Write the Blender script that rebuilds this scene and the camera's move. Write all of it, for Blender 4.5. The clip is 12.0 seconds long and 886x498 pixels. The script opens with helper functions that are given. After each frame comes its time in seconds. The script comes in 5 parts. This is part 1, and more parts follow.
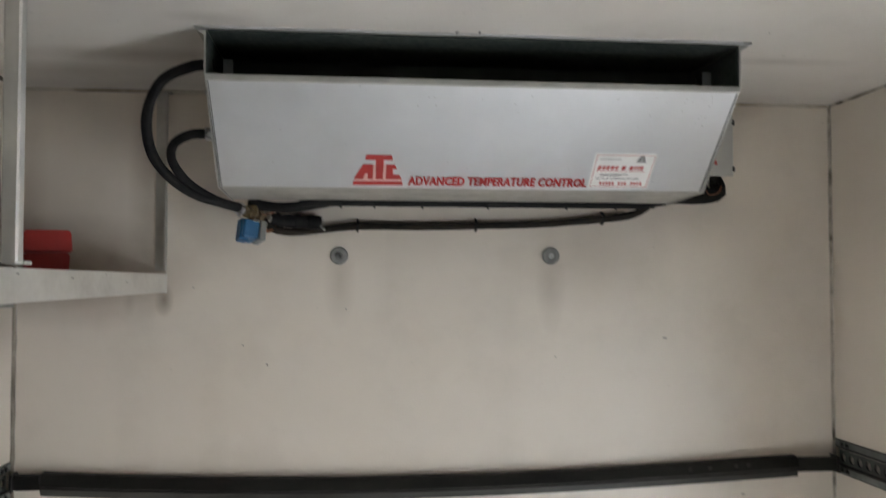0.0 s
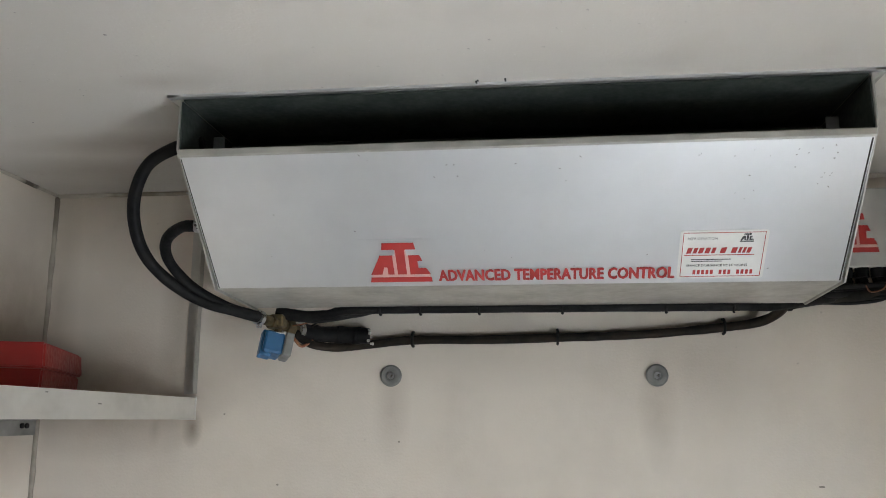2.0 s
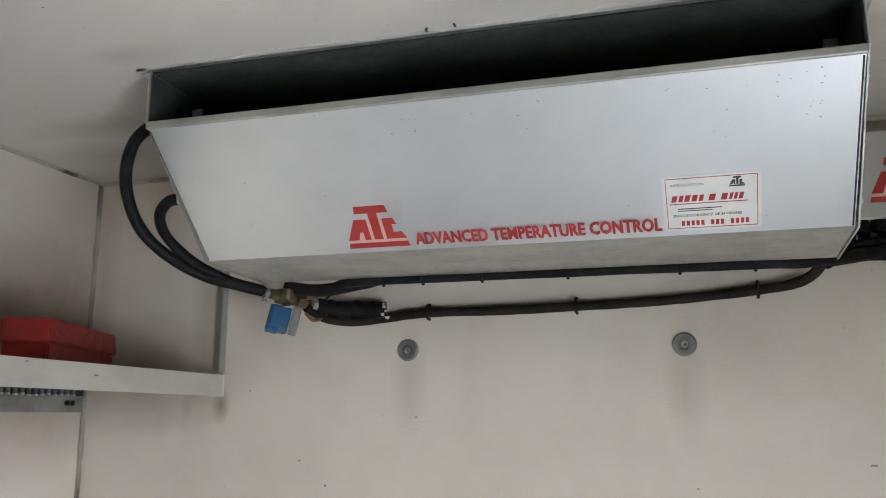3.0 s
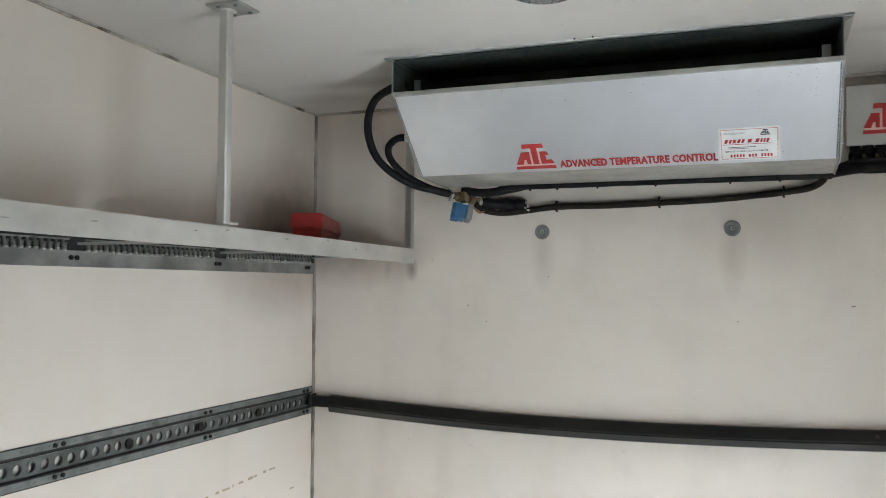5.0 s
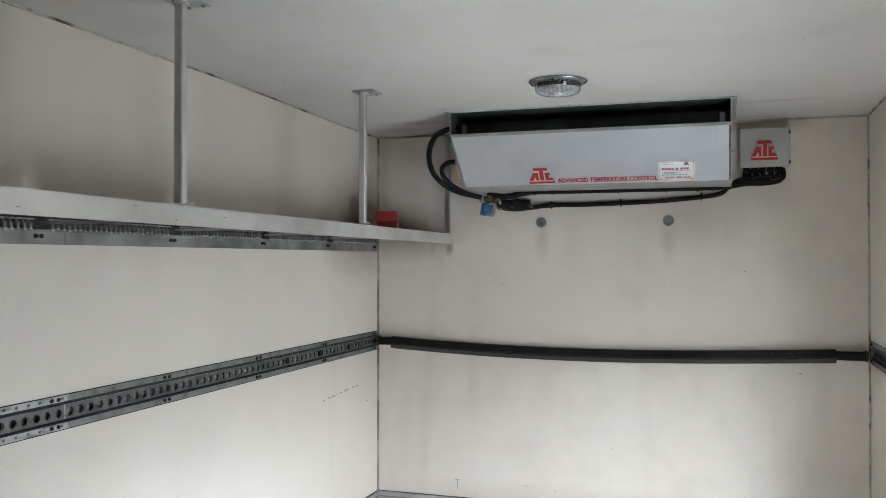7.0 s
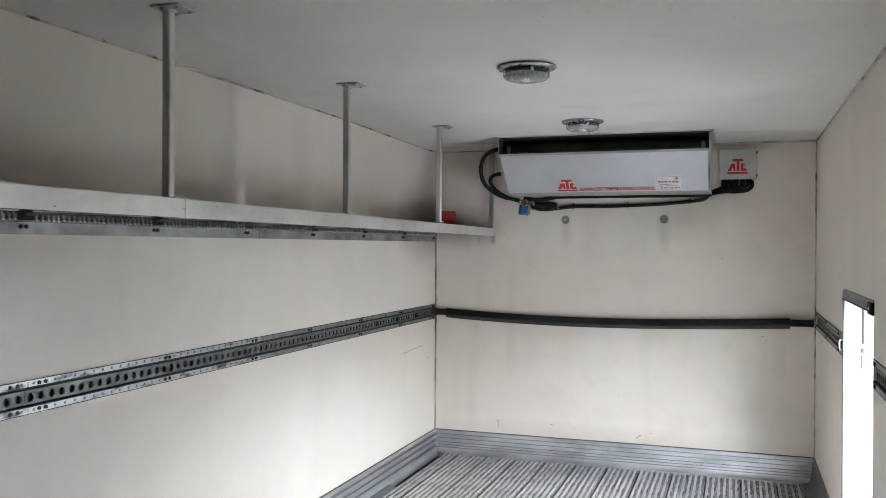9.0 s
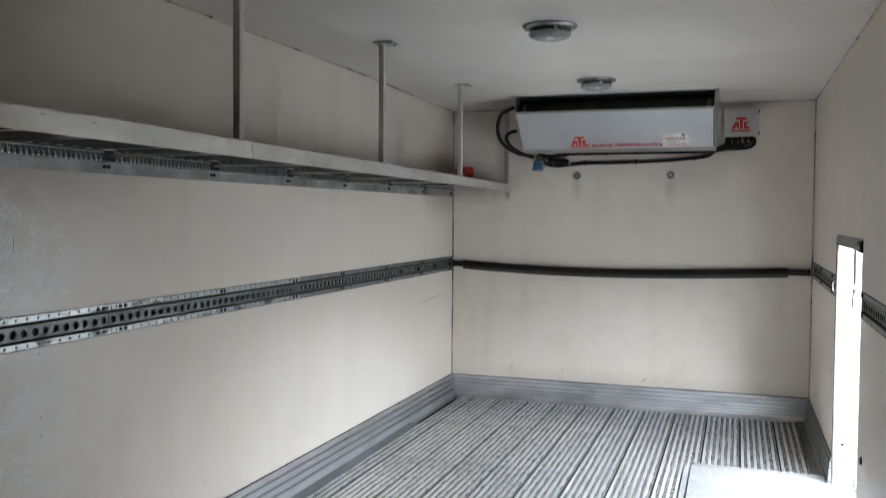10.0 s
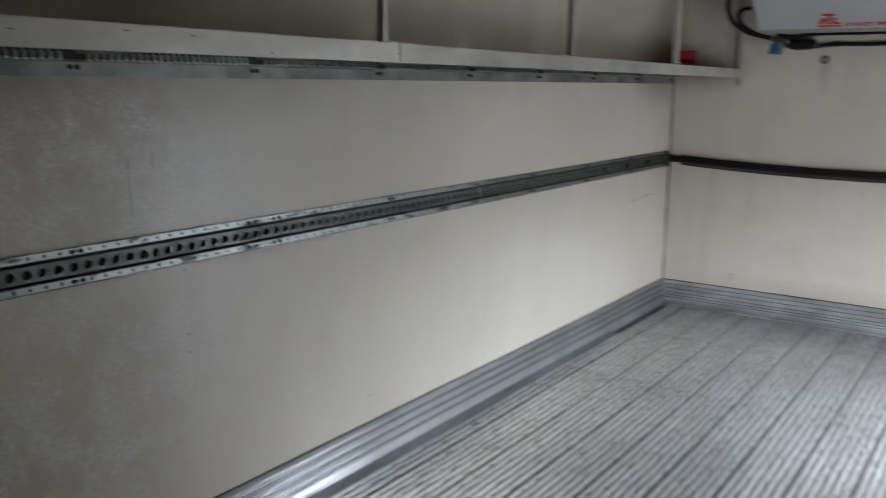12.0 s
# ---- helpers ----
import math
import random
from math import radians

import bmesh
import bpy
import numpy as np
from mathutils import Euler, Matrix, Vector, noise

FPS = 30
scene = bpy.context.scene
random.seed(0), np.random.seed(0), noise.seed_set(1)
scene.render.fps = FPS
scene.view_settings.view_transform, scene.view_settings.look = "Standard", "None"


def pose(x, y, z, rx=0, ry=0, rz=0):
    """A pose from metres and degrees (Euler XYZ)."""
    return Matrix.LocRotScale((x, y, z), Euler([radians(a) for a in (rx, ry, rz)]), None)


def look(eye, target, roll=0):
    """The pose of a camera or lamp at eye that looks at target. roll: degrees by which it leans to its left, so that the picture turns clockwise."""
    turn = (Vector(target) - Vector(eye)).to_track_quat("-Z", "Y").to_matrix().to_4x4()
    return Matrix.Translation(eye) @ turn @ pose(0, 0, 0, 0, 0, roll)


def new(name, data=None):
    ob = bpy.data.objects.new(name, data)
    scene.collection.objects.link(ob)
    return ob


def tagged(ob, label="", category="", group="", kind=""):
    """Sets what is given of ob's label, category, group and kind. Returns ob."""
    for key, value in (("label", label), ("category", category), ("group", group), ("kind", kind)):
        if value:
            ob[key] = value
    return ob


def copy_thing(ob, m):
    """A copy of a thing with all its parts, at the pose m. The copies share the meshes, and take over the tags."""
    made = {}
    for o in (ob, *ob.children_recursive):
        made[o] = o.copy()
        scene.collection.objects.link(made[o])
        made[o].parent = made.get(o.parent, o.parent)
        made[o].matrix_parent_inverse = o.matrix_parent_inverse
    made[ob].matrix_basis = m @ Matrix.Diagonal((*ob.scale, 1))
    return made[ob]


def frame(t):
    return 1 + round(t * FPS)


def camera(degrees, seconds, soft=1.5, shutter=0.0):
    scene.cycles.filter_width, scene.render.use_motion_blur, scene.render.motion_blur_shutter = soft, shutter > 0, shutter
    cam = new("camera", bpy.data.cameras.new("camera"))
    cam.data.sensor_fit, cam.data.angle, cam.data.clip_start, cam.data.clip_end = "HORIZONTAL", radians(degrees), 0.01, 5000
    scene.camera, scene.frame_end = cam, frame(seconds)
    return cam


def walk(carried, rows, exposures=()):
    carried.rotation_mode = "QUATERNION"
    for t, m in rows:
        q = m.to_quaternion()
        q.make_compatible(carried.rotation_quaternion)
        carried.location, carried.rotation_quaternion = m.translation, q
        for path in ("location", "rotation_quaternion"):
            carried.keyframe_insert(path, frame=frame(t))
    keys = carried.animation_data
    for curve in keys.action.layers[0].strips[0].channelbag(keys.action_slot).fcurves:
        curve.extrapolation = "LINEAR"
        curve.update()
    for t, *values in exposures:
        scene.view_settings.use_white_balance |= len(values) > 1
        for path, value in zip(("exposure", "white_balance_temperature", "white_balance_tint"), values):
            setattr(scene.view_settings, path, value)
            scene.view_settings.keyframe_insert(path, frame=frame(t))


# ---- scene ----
cam = camera(54.2, 12.0, soft=0.85, shutter=0.35)
PATH = [
    (0, (0.922, -2.518, 1.509), (1.139, -0.531, 1.578), 0.0),
    (0.2, (0.952, -2.512, 1.524), (1.089, -0.523, 1.674), 0.2),
    (0.5, (0.991, -2.484, 1.512), (1.039, -0.501, 1.772), -0.1),
    (1, (1.04, -2.35, 1.514), (1.03, -0.38, 1.859), -0.0),
    (1.5, (1.112, -2.211, 1.51), (1.03, -0.249, 1.886), 0.1),
    (2, (1.264, -2.067, 1.479), (1.032, -0.117, 1.861), 0.3),
    (2.5, (1.453, -1.954, 1.462), (1.007, -0.042, 1.843), 0.3),
    (2.7, (1.519, -1.899, 1.446), (1.016, -0.003, 1.835), 0.2),
    (4.3, (1.622, -2.448, 1.405), (0.881, -0.6, 1.596), 0.5),
    (4.5, (1.592, -2.579, 1.396), (0.858, -0.725, 1.563), 0.6),
    (5, (1.646, -2.911, 1.387), (0.929, -1.046, 1.473), 0.3),
    (5.5, (1.727, -3.257, 1.404), (1.026, -1.384, 1.456), 0.5),
    (6, (1.694, -3.656, 1.408), (1.026, -1.772, 1.446), 0.1),
    (6.5, (1.733, -3.976, 1.414), (1.087, -2.084, 1.439), -0.0),
    (7, (1.795, -4.318, 1.391), (1.168, -2.419, 1.414), -0.0),
    (7.2, (1.793, -4.456, 1.389), (1.174, -2.555, 1.41), 0.0),
    (8.8, (1.945, -5.49, 1.412), (1.303, -3.595, 1.407), 0.3),
    (9, (1.952, -5.593, 1.405), (1.309, -3.699, 1.397), 0.3),
    (9.5, (1.948, -5.835, 1.35), (1.311, -3.939, 1.332), 0.5),
    (10, (1.947, -5.933, 1.309), (1.303, -4.041, 1.228), 0.4),
    (10.2, (1.958, -5.938, 1.313), (1.302, -4.058, 1.124), 0.2),
    (10.5, (1.943, -5.938, 1.312), (1.275, -4.08, 0.997), 0.3),
    (10.8, (1.958, -5.943, 1.339), (1.267, -4.103, 0.973), 0.2),
    (11, (1.954, -5.925, 1.353), (1.251, -4.092, 0.97), 0.3),
    (11.2, (1.952, -5.885, 1.374), (1.232, -4.06, 0.985), 0.3),
    (11.5, (1.952, -5.763, 1.394), (1.173, -3.964, 0.997), 0.5),
    (11.8, (1.958, -5.59, 1.402), (1.021, -3.867, 1.012), 0.4),
    (12, (1.99, -5.496, 1.427), (0.879, -3.877, 1.048), 0.6),
]
walk(cam, [(t, look(eye, target, roll)) for t, eye, target, roll in PATH], [(0, 0.12, 7650, 16), (0.5, 0.45, 7600, 16), (1.5, 0.38, 7550, 15), (2.5, 0.35, 7400, 15), (4.5, 0.43, 7250, 13), (5.5, 0.40, 7110, 13), (6, 0.20, 7060, 13), (7, 0.19, 7010, 13), (9.5, 0.21, 7010, 16), (10, -0.18, 7000, 15), (10.5, -0.45, 6950, 14), (11.5, -0.43, 6950, 14), (12, -0.58, 7000, 14)])

# ==== world and light
world = bpy.data.worlds.new("sky")
scene.world = world
world.use_nodes = True
wn = world.node_tree
sky = wn.nodes.new("ShaderNodeTexSky")
sky.sky_type = 'NISHITA'
sky.sun_disc = False
sky.sun_elevation = radians(48)
sky.sun_rotation = radians(250)
wn.links.new(sky.outputs[0], wn.nodes["Background"].inputs[0])
wn.nodes["Background"].inputs[1].default_value = 0.12

sun_lamp = bpy.data.lights.new("sun", 'SUN')
sun_lamp.energy = 2.5
sun_lamp.angle = radians(0.5)
sun_lamp.color = (1, 0.95, 0.88)
sun_ob = new("sun", sun_lamp)
sun_ob.matrix_world = look((-8, -3, 10), (0, 0, 0))

door_sky = bpy.data.lights.new("side_door_daylight", 'AREA')
door_sky.shape = 'RECTANGLE'
door_sky.size = 1.1
door_sky.size_y = 1.3
door_sky.energy = 62
door_sky.color = (0.685, 0.832, 1.0)
door_sky_ob = new("side_door_daylight", door_sky)
door_sky_ob.matrix_world = look((2.85, -2.2, 0.72), (0.3, -0.7, 0.72))

high_sky = bpy.data.lights.new("sky_over_yard", 'AREA')
high_sky.shape = 'RECTANGLE'
high_sky.size = 6.0
high_sky.size_y = 2.2
high_sky.energy = 3740
high_sky.color = (0.685, 0.832, 1.0)
high_sky_ob = new("sky_over_yard", high_sky)
high_sky_ob.matrix_world = look((3.9, -2.6, 2.3), (1.8, -1.9, 0.1))

# ==== dimensions
W, H, L = 2.4, 2.045, 6.7
DOOR_FAR, DOOR_NEAR, DOOR_TOP = -1.43, -2.28, 1.182
rng = random.Random(4)


# ==== materials
def base_mat(name, col, rough, metal=0.0, coords="Object"):
    m = bpy.data.materials.new(name)
    m.use_nodes = True
    nt = m.node_tree
    b = nt.nodes["Principled BSDF"]
    b.inputs["Base Color"].default_value = (*col, 1)
    b.inputs["Roughness"].default_value = rough
    b.inputs["Metallic"].default_value = metal
    tc = nt.nodes.new("ShaderNodeTexCoord")
    return m, nt, b, tc.outputs[coords]


def node(nt, kind, **values):
    n = nt.nodes.new(kind)
    for k, v in values.items():
        n.inputs[k].default_value = v
    return n


def scaled(nt, co, s):
    mp = node(nt, "ShaderNodeMapping", Scale=s)
    nt.links.new(co, mp.inputs["Vector"])
    return mp.outputs[0]


def noise_tex(nt, co, scale, detail=3.0, stretch=None, rough=0.55):
    if stretch:
        co = scaled(nt, co, stretch)
    n = node(nt, "ShaderNodeTexNoise", Scale=scale, Detail=detail, Roughness=rough)
    nt.links.new(co, n.inputs["Vector"])
    return n.outputs["Fac"]


def ramp(nt, fac, lo, hi, a=0.0, b=1.0):
    r = node(nt, "ShaderNodeMapRange", **{"From Min": lo, "From Max": hi, "To Min": a, "To Max": b})
    nt.links.new(fac, r.inputs["Value"])
    return r.outputs[0]


def mix(nt, fac, a, b):
    """a, b: sockets or colours."""
    n = nt.nodes.new("ShaderNodeMix")
    n.data_type = 'RGBA'
    for idx, v in ((6, a), (7, b)):
        if isinstance(v, tuple):
            n.inputs[idx].default_value = (*v, 1)
        else:
            nt.links.new(v, n.inputs[idx])
    if isinstance(fac, float):
        n.inputs[0].default_value = fac
    else:
        nt.links.new(fac, n.inputs[0])
    return n.outputs[2]


def mul(nt, a, b):
    n = nt.nodes.new("ShaderNodeMath")
    n.operation = 'MULTIPLY'
    for i, v in enumerate((a, b)):
        if isinstance(v, float):
            n.inputs[i].default_value = v
        else:
            nt.links.new(v, n.inputs[i])
    return n.outputs[0]


def bump(nt, b, fac, strength, dist):
    n = node(nt, "ShaderNodeBump", Strength=strength, Distance=dist)
    nt.links.new(fac, n.inputs["Height"])
    nt.links.new(n.outputs[0], b.inputs["Normal"])


def surface(name, c1, c2, rough, metal=0.0, scale=6.0, stretch=None, fine=90.0, bump_s=0.15, bump_d=0.001, rough_var=0.1, coords="Object", lo=0.35, hi=0.65):
    """Two-tone surface: broad blotches, fine grain in the roughness and relief."""
    m, nt, b, co = base_mat(name, c1, rough, metal, coords)
    big = noise_tex(nt, co, scale, 4.0, stretch)
    small = noise_tex(nt, co, fine, 2.0, stretch)
    col = mix(nt, ramp(nt, big, lo, hi), c1, c2)
    nt.links.new(col, b.inputs["Base Color"])
    nt.links.new(ramp(nt, small, 0.3, 0.7, rough - rough_var, rough + rough_var), b.inputs["Roughness"])
    bump(nt, b, small, bump_s, bump_d)
    return m


def stain(m):
    """Brownish tread dirt in smears over a finished surface."""
    nt = m.node_tree
    b = nt.nodes["Principled BSDF"]
    old = b.inputs["Base Color"].links[0].from_socket
    tc = nt.nodes.new("ShaderNodeNewGeometry")
    dirt = noise_tex(nt, tc.outputs["Position"], 2.2, 7.0, (1.6, 0.7, 1), 0.62)
    nt.links.new(mix(nt, mul(nt, ramp(nt, dirt, 0.46, 0.70), 0.6), old, (0.20, 0.19, 0.17)), b.inputs["Base Color"])


def wall_material(name, c1, c2, dirt, specks=0.0, spots=(), drips=0.09, rough=0.38, blots=(1.4, 3.0, 0.08), scuffs=()):
    """Moulded glass-fibre liner: pebbled gelcoat, faint yellowing, drips and specks. spots: grime and painted-in shade,
    (x, y, z, rx, ry, rz, strength).
    """
    m, nt, b, co = base_mat(name, c1, rough)
    big = noise_tex(nt, co, 1.1, 4.0)
    drip = noise_tex(nt, co, 6.0, 1.5, (1, 1, 0.10))
    fine = noise_tex(nt, co, 170.0, 2.0)
    mid = noise_tex(nt, co, 14.0, 3.0)
    col = mix(nt, ramp(nt, big, 0.35, 0.7), c1, c2)
    col = mix(nt, mul(nt, ramp(nt, drip, 0.60, 0.8), drips), col, dirt)
    blot = noise_tex(nt, co, blots[0], blots[1], None, 0.6)
    col = mix(nt, mul(nt, ramp(nt, blot, 0.48, 0.75), blots[2]), col, dirt)
    flecks = noise_tex(nt, co, 210.0, 1.0)
    col = mix(nt, mul(nt, ramp(nt, flecks, 0.76, 0.80), 0.5), col, (0.88, 0.87, 0.84))
    if specks:
        v = noise_tex(nt, co, 62.0, 1.0)
        v2 = noise_tex(nt, co, 3.0, 1.0)
        col = mix(nt, mul(nt, mul(nt, ramp(nt, v, 0.755, 0.79), ramp(nt, v2, 0.45, 0.6)), specks), col, (0.08, 0.06, 0.05))
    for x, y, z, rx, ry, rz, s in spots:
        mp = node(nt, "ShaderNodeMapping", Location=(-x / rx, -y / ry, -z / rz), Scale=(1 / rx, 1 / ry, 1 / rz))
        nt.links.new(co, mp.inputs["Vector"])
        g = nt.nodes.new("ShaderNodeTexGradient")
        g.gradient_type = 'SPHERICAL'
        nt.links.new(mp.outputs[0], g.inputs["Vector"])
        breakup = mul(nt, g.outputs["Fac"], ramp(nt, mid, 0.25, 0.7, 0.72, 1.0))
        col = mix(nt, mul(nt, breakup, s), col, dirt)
    relief = fine
    # Scuffs are wear; the lowest one's paleness also paints the floor's sheen.
    for x, y, z, rx, ry, rz, s in scuffs:
        mp = node(nt, "ShaderNodeMapping", Location=(-x / rx, -y / ry, -z / rz), Scale=(1 / rx, 1 / ry, 1 / rz))
        nt.links.new(co, mp.inputs["Vector"])
        g = nt.nodes.new("ShaderNodeTexGradient")
        g.gradient_type = 'SPHERICAL'
        nt.links.new(mp.outputs[0], g.inputs["Vector"])
        torn = noise_tex(nt, co, 9.0, 6.0, None, 0.65)
        grain = noise_tex(nt, co, 48.0, 4.0, (1, 1, 2.2), 0.6)
        where = mul(nt, ramp(nt, g.outputs["Fac"], 0.05, 0.45), ramp(nt, torn, 0.42, 0.58))
        col = mix(nt, mul(nt, mul(nt, where, ramp(nt, grain, 0.35, 0.7)), s), col, (0.82, 0.815, 0.80))
        scratch = noise_tex(nt, co, 60.0, 3.0, (1, 0.25, 3.0), 0.6)
        chip = noise_tex(nt, co, 75.0, 1.0)
        zone = ramp(nt, g.outputs["Fac"], 0.05, 0.5)
        col = mix(nt, mul(nt, mul(nt, zone, ramp(nt, scratch, 0.60, 0.72)), 0.28 * s), col, (0.45, 0.44, 0.42))
        col = mix(nt, mul(nt, mul(nt, zone, ramp(nt, chip, 0.765, 0.785)), 0.8), col, (0.88, 0.88, 0.87))
        relief = mix(nt, mul(nt, where, 0.6), relief, grain)
    nt.links.new(col, b.inputs["Base Color"])
    nt.links.new(ramp(nt, big, 0.3, 0.7, rough - 0.03, rough + 0.05), b.inputs["Roughness"])
    bump(nt, b, relief, 0.32, 0.0018)
    return m


CREAM, CREAM2, GRIME_SHADE = (0.727, 0.656, 0.572), (0.684, 0.606, 0.515), (0.20, 0.145, 0.10)
# Spots: bolt drips and soot, and darker patches beside post, corner and control box.
M_FRONT = wall_material("liner_front", CREAM, CREAM2, GRIME_SHADE, 0.25, drips=0.08, blots=(4.0, 8.0, 0.13), spots=[
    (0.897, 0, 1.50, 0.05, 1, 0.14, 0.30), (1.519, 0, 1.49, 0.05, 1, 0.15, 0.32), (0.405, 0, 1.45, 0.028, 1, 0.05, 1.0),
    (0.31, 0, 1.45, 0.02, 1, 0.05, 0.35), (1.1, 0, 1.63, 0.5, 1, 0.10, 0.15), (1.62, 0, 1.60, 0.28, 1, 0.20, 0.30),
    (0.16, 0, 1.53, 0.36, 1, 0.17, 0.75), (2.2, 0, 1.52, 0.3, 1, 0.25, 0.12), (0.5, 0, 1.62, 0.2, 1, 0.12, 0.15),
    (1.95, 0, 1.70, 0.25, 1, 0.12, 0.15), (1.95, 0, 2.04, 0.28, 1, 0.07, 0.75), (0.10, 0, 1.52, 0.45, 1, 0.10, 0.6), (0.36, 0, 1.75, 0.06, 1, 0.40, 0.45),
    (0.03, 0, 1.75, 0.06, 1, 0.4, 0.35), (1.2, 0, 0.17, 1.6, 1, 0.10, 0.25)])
# Spots: smudges and streaks, with shelf and post shadows put into the colour too.
M_LEFT = wall_material("liner_left", CREAM, CREAM2, GRIME_SHADE, 0.0, rough=0.32, drips=0.06, scuffs=[(0, -4.15, 1.16, 1, 0.60, 0.30, 0.75), (0, -4.45, 0.62, 1, 0.9, 0.5, 0.8), (0, -4.75, 0.30, 1, 0.9, 0.5, 1.0)], spots=[
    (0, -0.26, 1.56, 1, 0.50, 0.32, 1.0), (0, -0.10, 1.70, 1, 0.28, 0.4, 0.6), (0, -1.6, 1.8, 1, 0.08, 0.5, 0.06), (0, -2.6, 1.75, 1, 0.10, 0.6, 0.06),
    # Broad rear spots also paint in the light falling off towards the back.
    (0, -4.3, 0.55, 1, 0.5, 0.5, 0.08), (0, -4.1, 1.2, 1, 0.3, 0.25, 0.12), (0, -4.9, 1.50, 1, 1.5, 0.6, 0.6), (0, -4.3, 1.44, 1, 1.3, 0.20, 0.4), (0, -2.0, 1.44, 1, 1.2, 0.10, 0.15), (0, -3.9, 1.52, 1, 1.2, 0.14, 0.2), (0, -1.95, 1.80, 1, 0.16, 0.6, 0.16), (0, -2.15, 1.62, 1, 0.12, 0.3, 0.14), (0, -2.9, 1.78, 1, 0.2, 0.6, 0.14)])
M_RIGHT = wall_material("liner_right", CREAM, CREAM2, GRIME_SHADE)
M_REAR = surface("light_absorbing_rear", (0.04, 0.04, 0.039), (0.03, 0.03, 0.029), 0.5, scale=3)
# Spots beside the evaporator hold grime and its cast shadow, put into the colour.
M_CEIL = wall_material("liner_ceiling", (0.68, 0.64, 0.588), (0.63, 0.588, 0.533), GRIME_SHADE, 0.75, rough=0.45, spots=[
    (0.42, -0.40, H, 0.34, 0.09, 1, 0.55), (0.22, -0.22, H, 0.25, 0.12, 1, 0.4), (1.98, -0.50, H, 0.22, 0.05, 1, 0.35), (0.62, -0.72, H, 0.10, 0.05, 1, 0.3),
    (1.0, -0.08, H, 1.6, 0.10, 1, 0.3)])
M_SEAM = surface("dirty_sealant", (0.46, 0.41, 0.34), (0.11, 0.085, 0.06), 0.6, scale=4, lo=0.40, hi=0.60, bump_s=0.5, bump_d=0.003)
M_SEAM_MID = surface("streaked_sealant", (0.50, 0.45, 0.38), (0.09, 0.07, 0.05), 0.6, scale=9, lo=0.50, hi=0.64, bump_s=0.5, bump_d=0.003)
M_SEAM_CLEAN = surface("greyed_sealant", (0.55, 0.50, 0.42), (0.28, 0.23, 0.17), 0.6, scale=7, lo=0.48, hi=0.62, bump_s=0.4, bump_d=0.003)
M_FLOOR = surface("worn_aluminium_floor", (0.92, 0.92, 0.915), (0.64, 0.64, 0.635), 0.31, 0.7, scale=3.0, stretch=(6, 0.5, 1), fine=60, bump_s=0.04, bump_d=0.0004, rough_var=0.05)
stain(M_FLOOR)
M_GROOVE = surface("shaded_groove_aluminium", (0.19, 0.19, 0.185), (0.11, 0.11, 0.105), 0.5, 0.7, scale=9)
# Dark groove walls: the shade between the ribs is put into the colour.
M_VALLEY = surface("shaded_aluminium_valley", (0.075, 0.075, 0.073), (0.04, 0.04, 0.039), 0.5, 0.4, scale=3.0, stretch=(5, 0.5, 1), fine=60, bump_s=0.04, rough_var=0.05)
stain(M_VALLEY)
# Bright edge: worn polish, with door light on the right chamfer painted in.
M_EDGE = surface("lit_polished_rib_edge", (0.95, 0.95, 0.94), (0.85, 0.85, 0.84), 0.30, 0.8, scale=6, stretch=(3, 0.4, 1), fine=30, bump_s=0.02, bump_d=0.0003)
# Darker copy of the extrusion: dirt, and the corner's shade put into the colour.
M_KICK_DIRTY_SHADED = surface("dirty_shaded_extrusion", (0.20, 0.20, 0.197), (0.11, 0.11, 0.107), 0.45, 0.6, scale=4, stretch=(1, 0.4, 1))
M_FRAME = surface("dark_door_edging", (0.10, 0.098, 0.095), (0.06, 0.058, 0.056), 0.5, 0.3, scale=9)
M_HEADER = surface("brown_grey_header", (0.26, 0.25, 0.235), (0.20, 0.19, 0.18), 0.5, 0.2, scale=9)
M_TOOTH = surface("punched_edge", (0.38, 0.375, 0.355), (0.18, 0.178, 0.168), 0.4, 0.7, scale=30)
# Black for dirty joints and for recesses whose shade is painted in.
M_DARK = surface("black_dirt_and_shade", (0.018, 0.017, 0.016), (0.03, 0.028, 0.025), 0.85, scale=20)
M_KICK = surface("aluminium_extrusion", (0.74, 0.75, 0.765), (0.54, 0.545, 0.555), 0.43, 0.8, scale=2.2, fine=25, bump_s=0.03, bump_d=0.0004, rough_var=0.05)
M_KICK_SCUFFED = surface("scuffed_extrusion", (0.62, 0.62, 0.625), (0.38, 0.38, 0.38), 0.38, 0.8, scale=7, stretch=(0.5, 1, 1.6), fine=40, bump_s=0.06, bump_d=0.0006, rough_var=0.08, lo=0.40, hi=0.66)
M_GALV = surface("galvanised_sheet", (0.74, 0.745, 0.75), (0.63, 0.635, 0.64), 0.36, 0.82, scale=3.2, fine=42, bump_s=0.05, bump_d=0.0008, rough_var=0.06, lo=0.30, hi=0.70)
M_GALV_DULL = surface("dull_galvanised", (0.50, 0.49, 0.455), (0.39, 0.38, 0.35), 0.5, 0.7, scale=10, fine=60)
M_RAIL = surface("zinc_track", (0.22, 0.235, 0.225), (0.12, 0.13, 0.124), 0.42, 0.65, scale=14, fine=80, bump_s=0.15, lo=0.45, hi=0.7)
# Pale hollow: the light that reaches through the holes is in the colour.
M_HOLLOW = surface("lit_hollow", (0.66, 0.63, 0.58), (0.50, 0.47, 0.43), 0.6, scale=20)
M_RAIL_WORN = surface("scuffed_zinc_track", (0.42, 0.43, 0.42), (0.07, 0.072, 0.07), 0.42, 0.6, scale=16, stretch=(1, 0.5, 2), fine=80, bump_s=0.15, lo=0.52, hi=0.66)
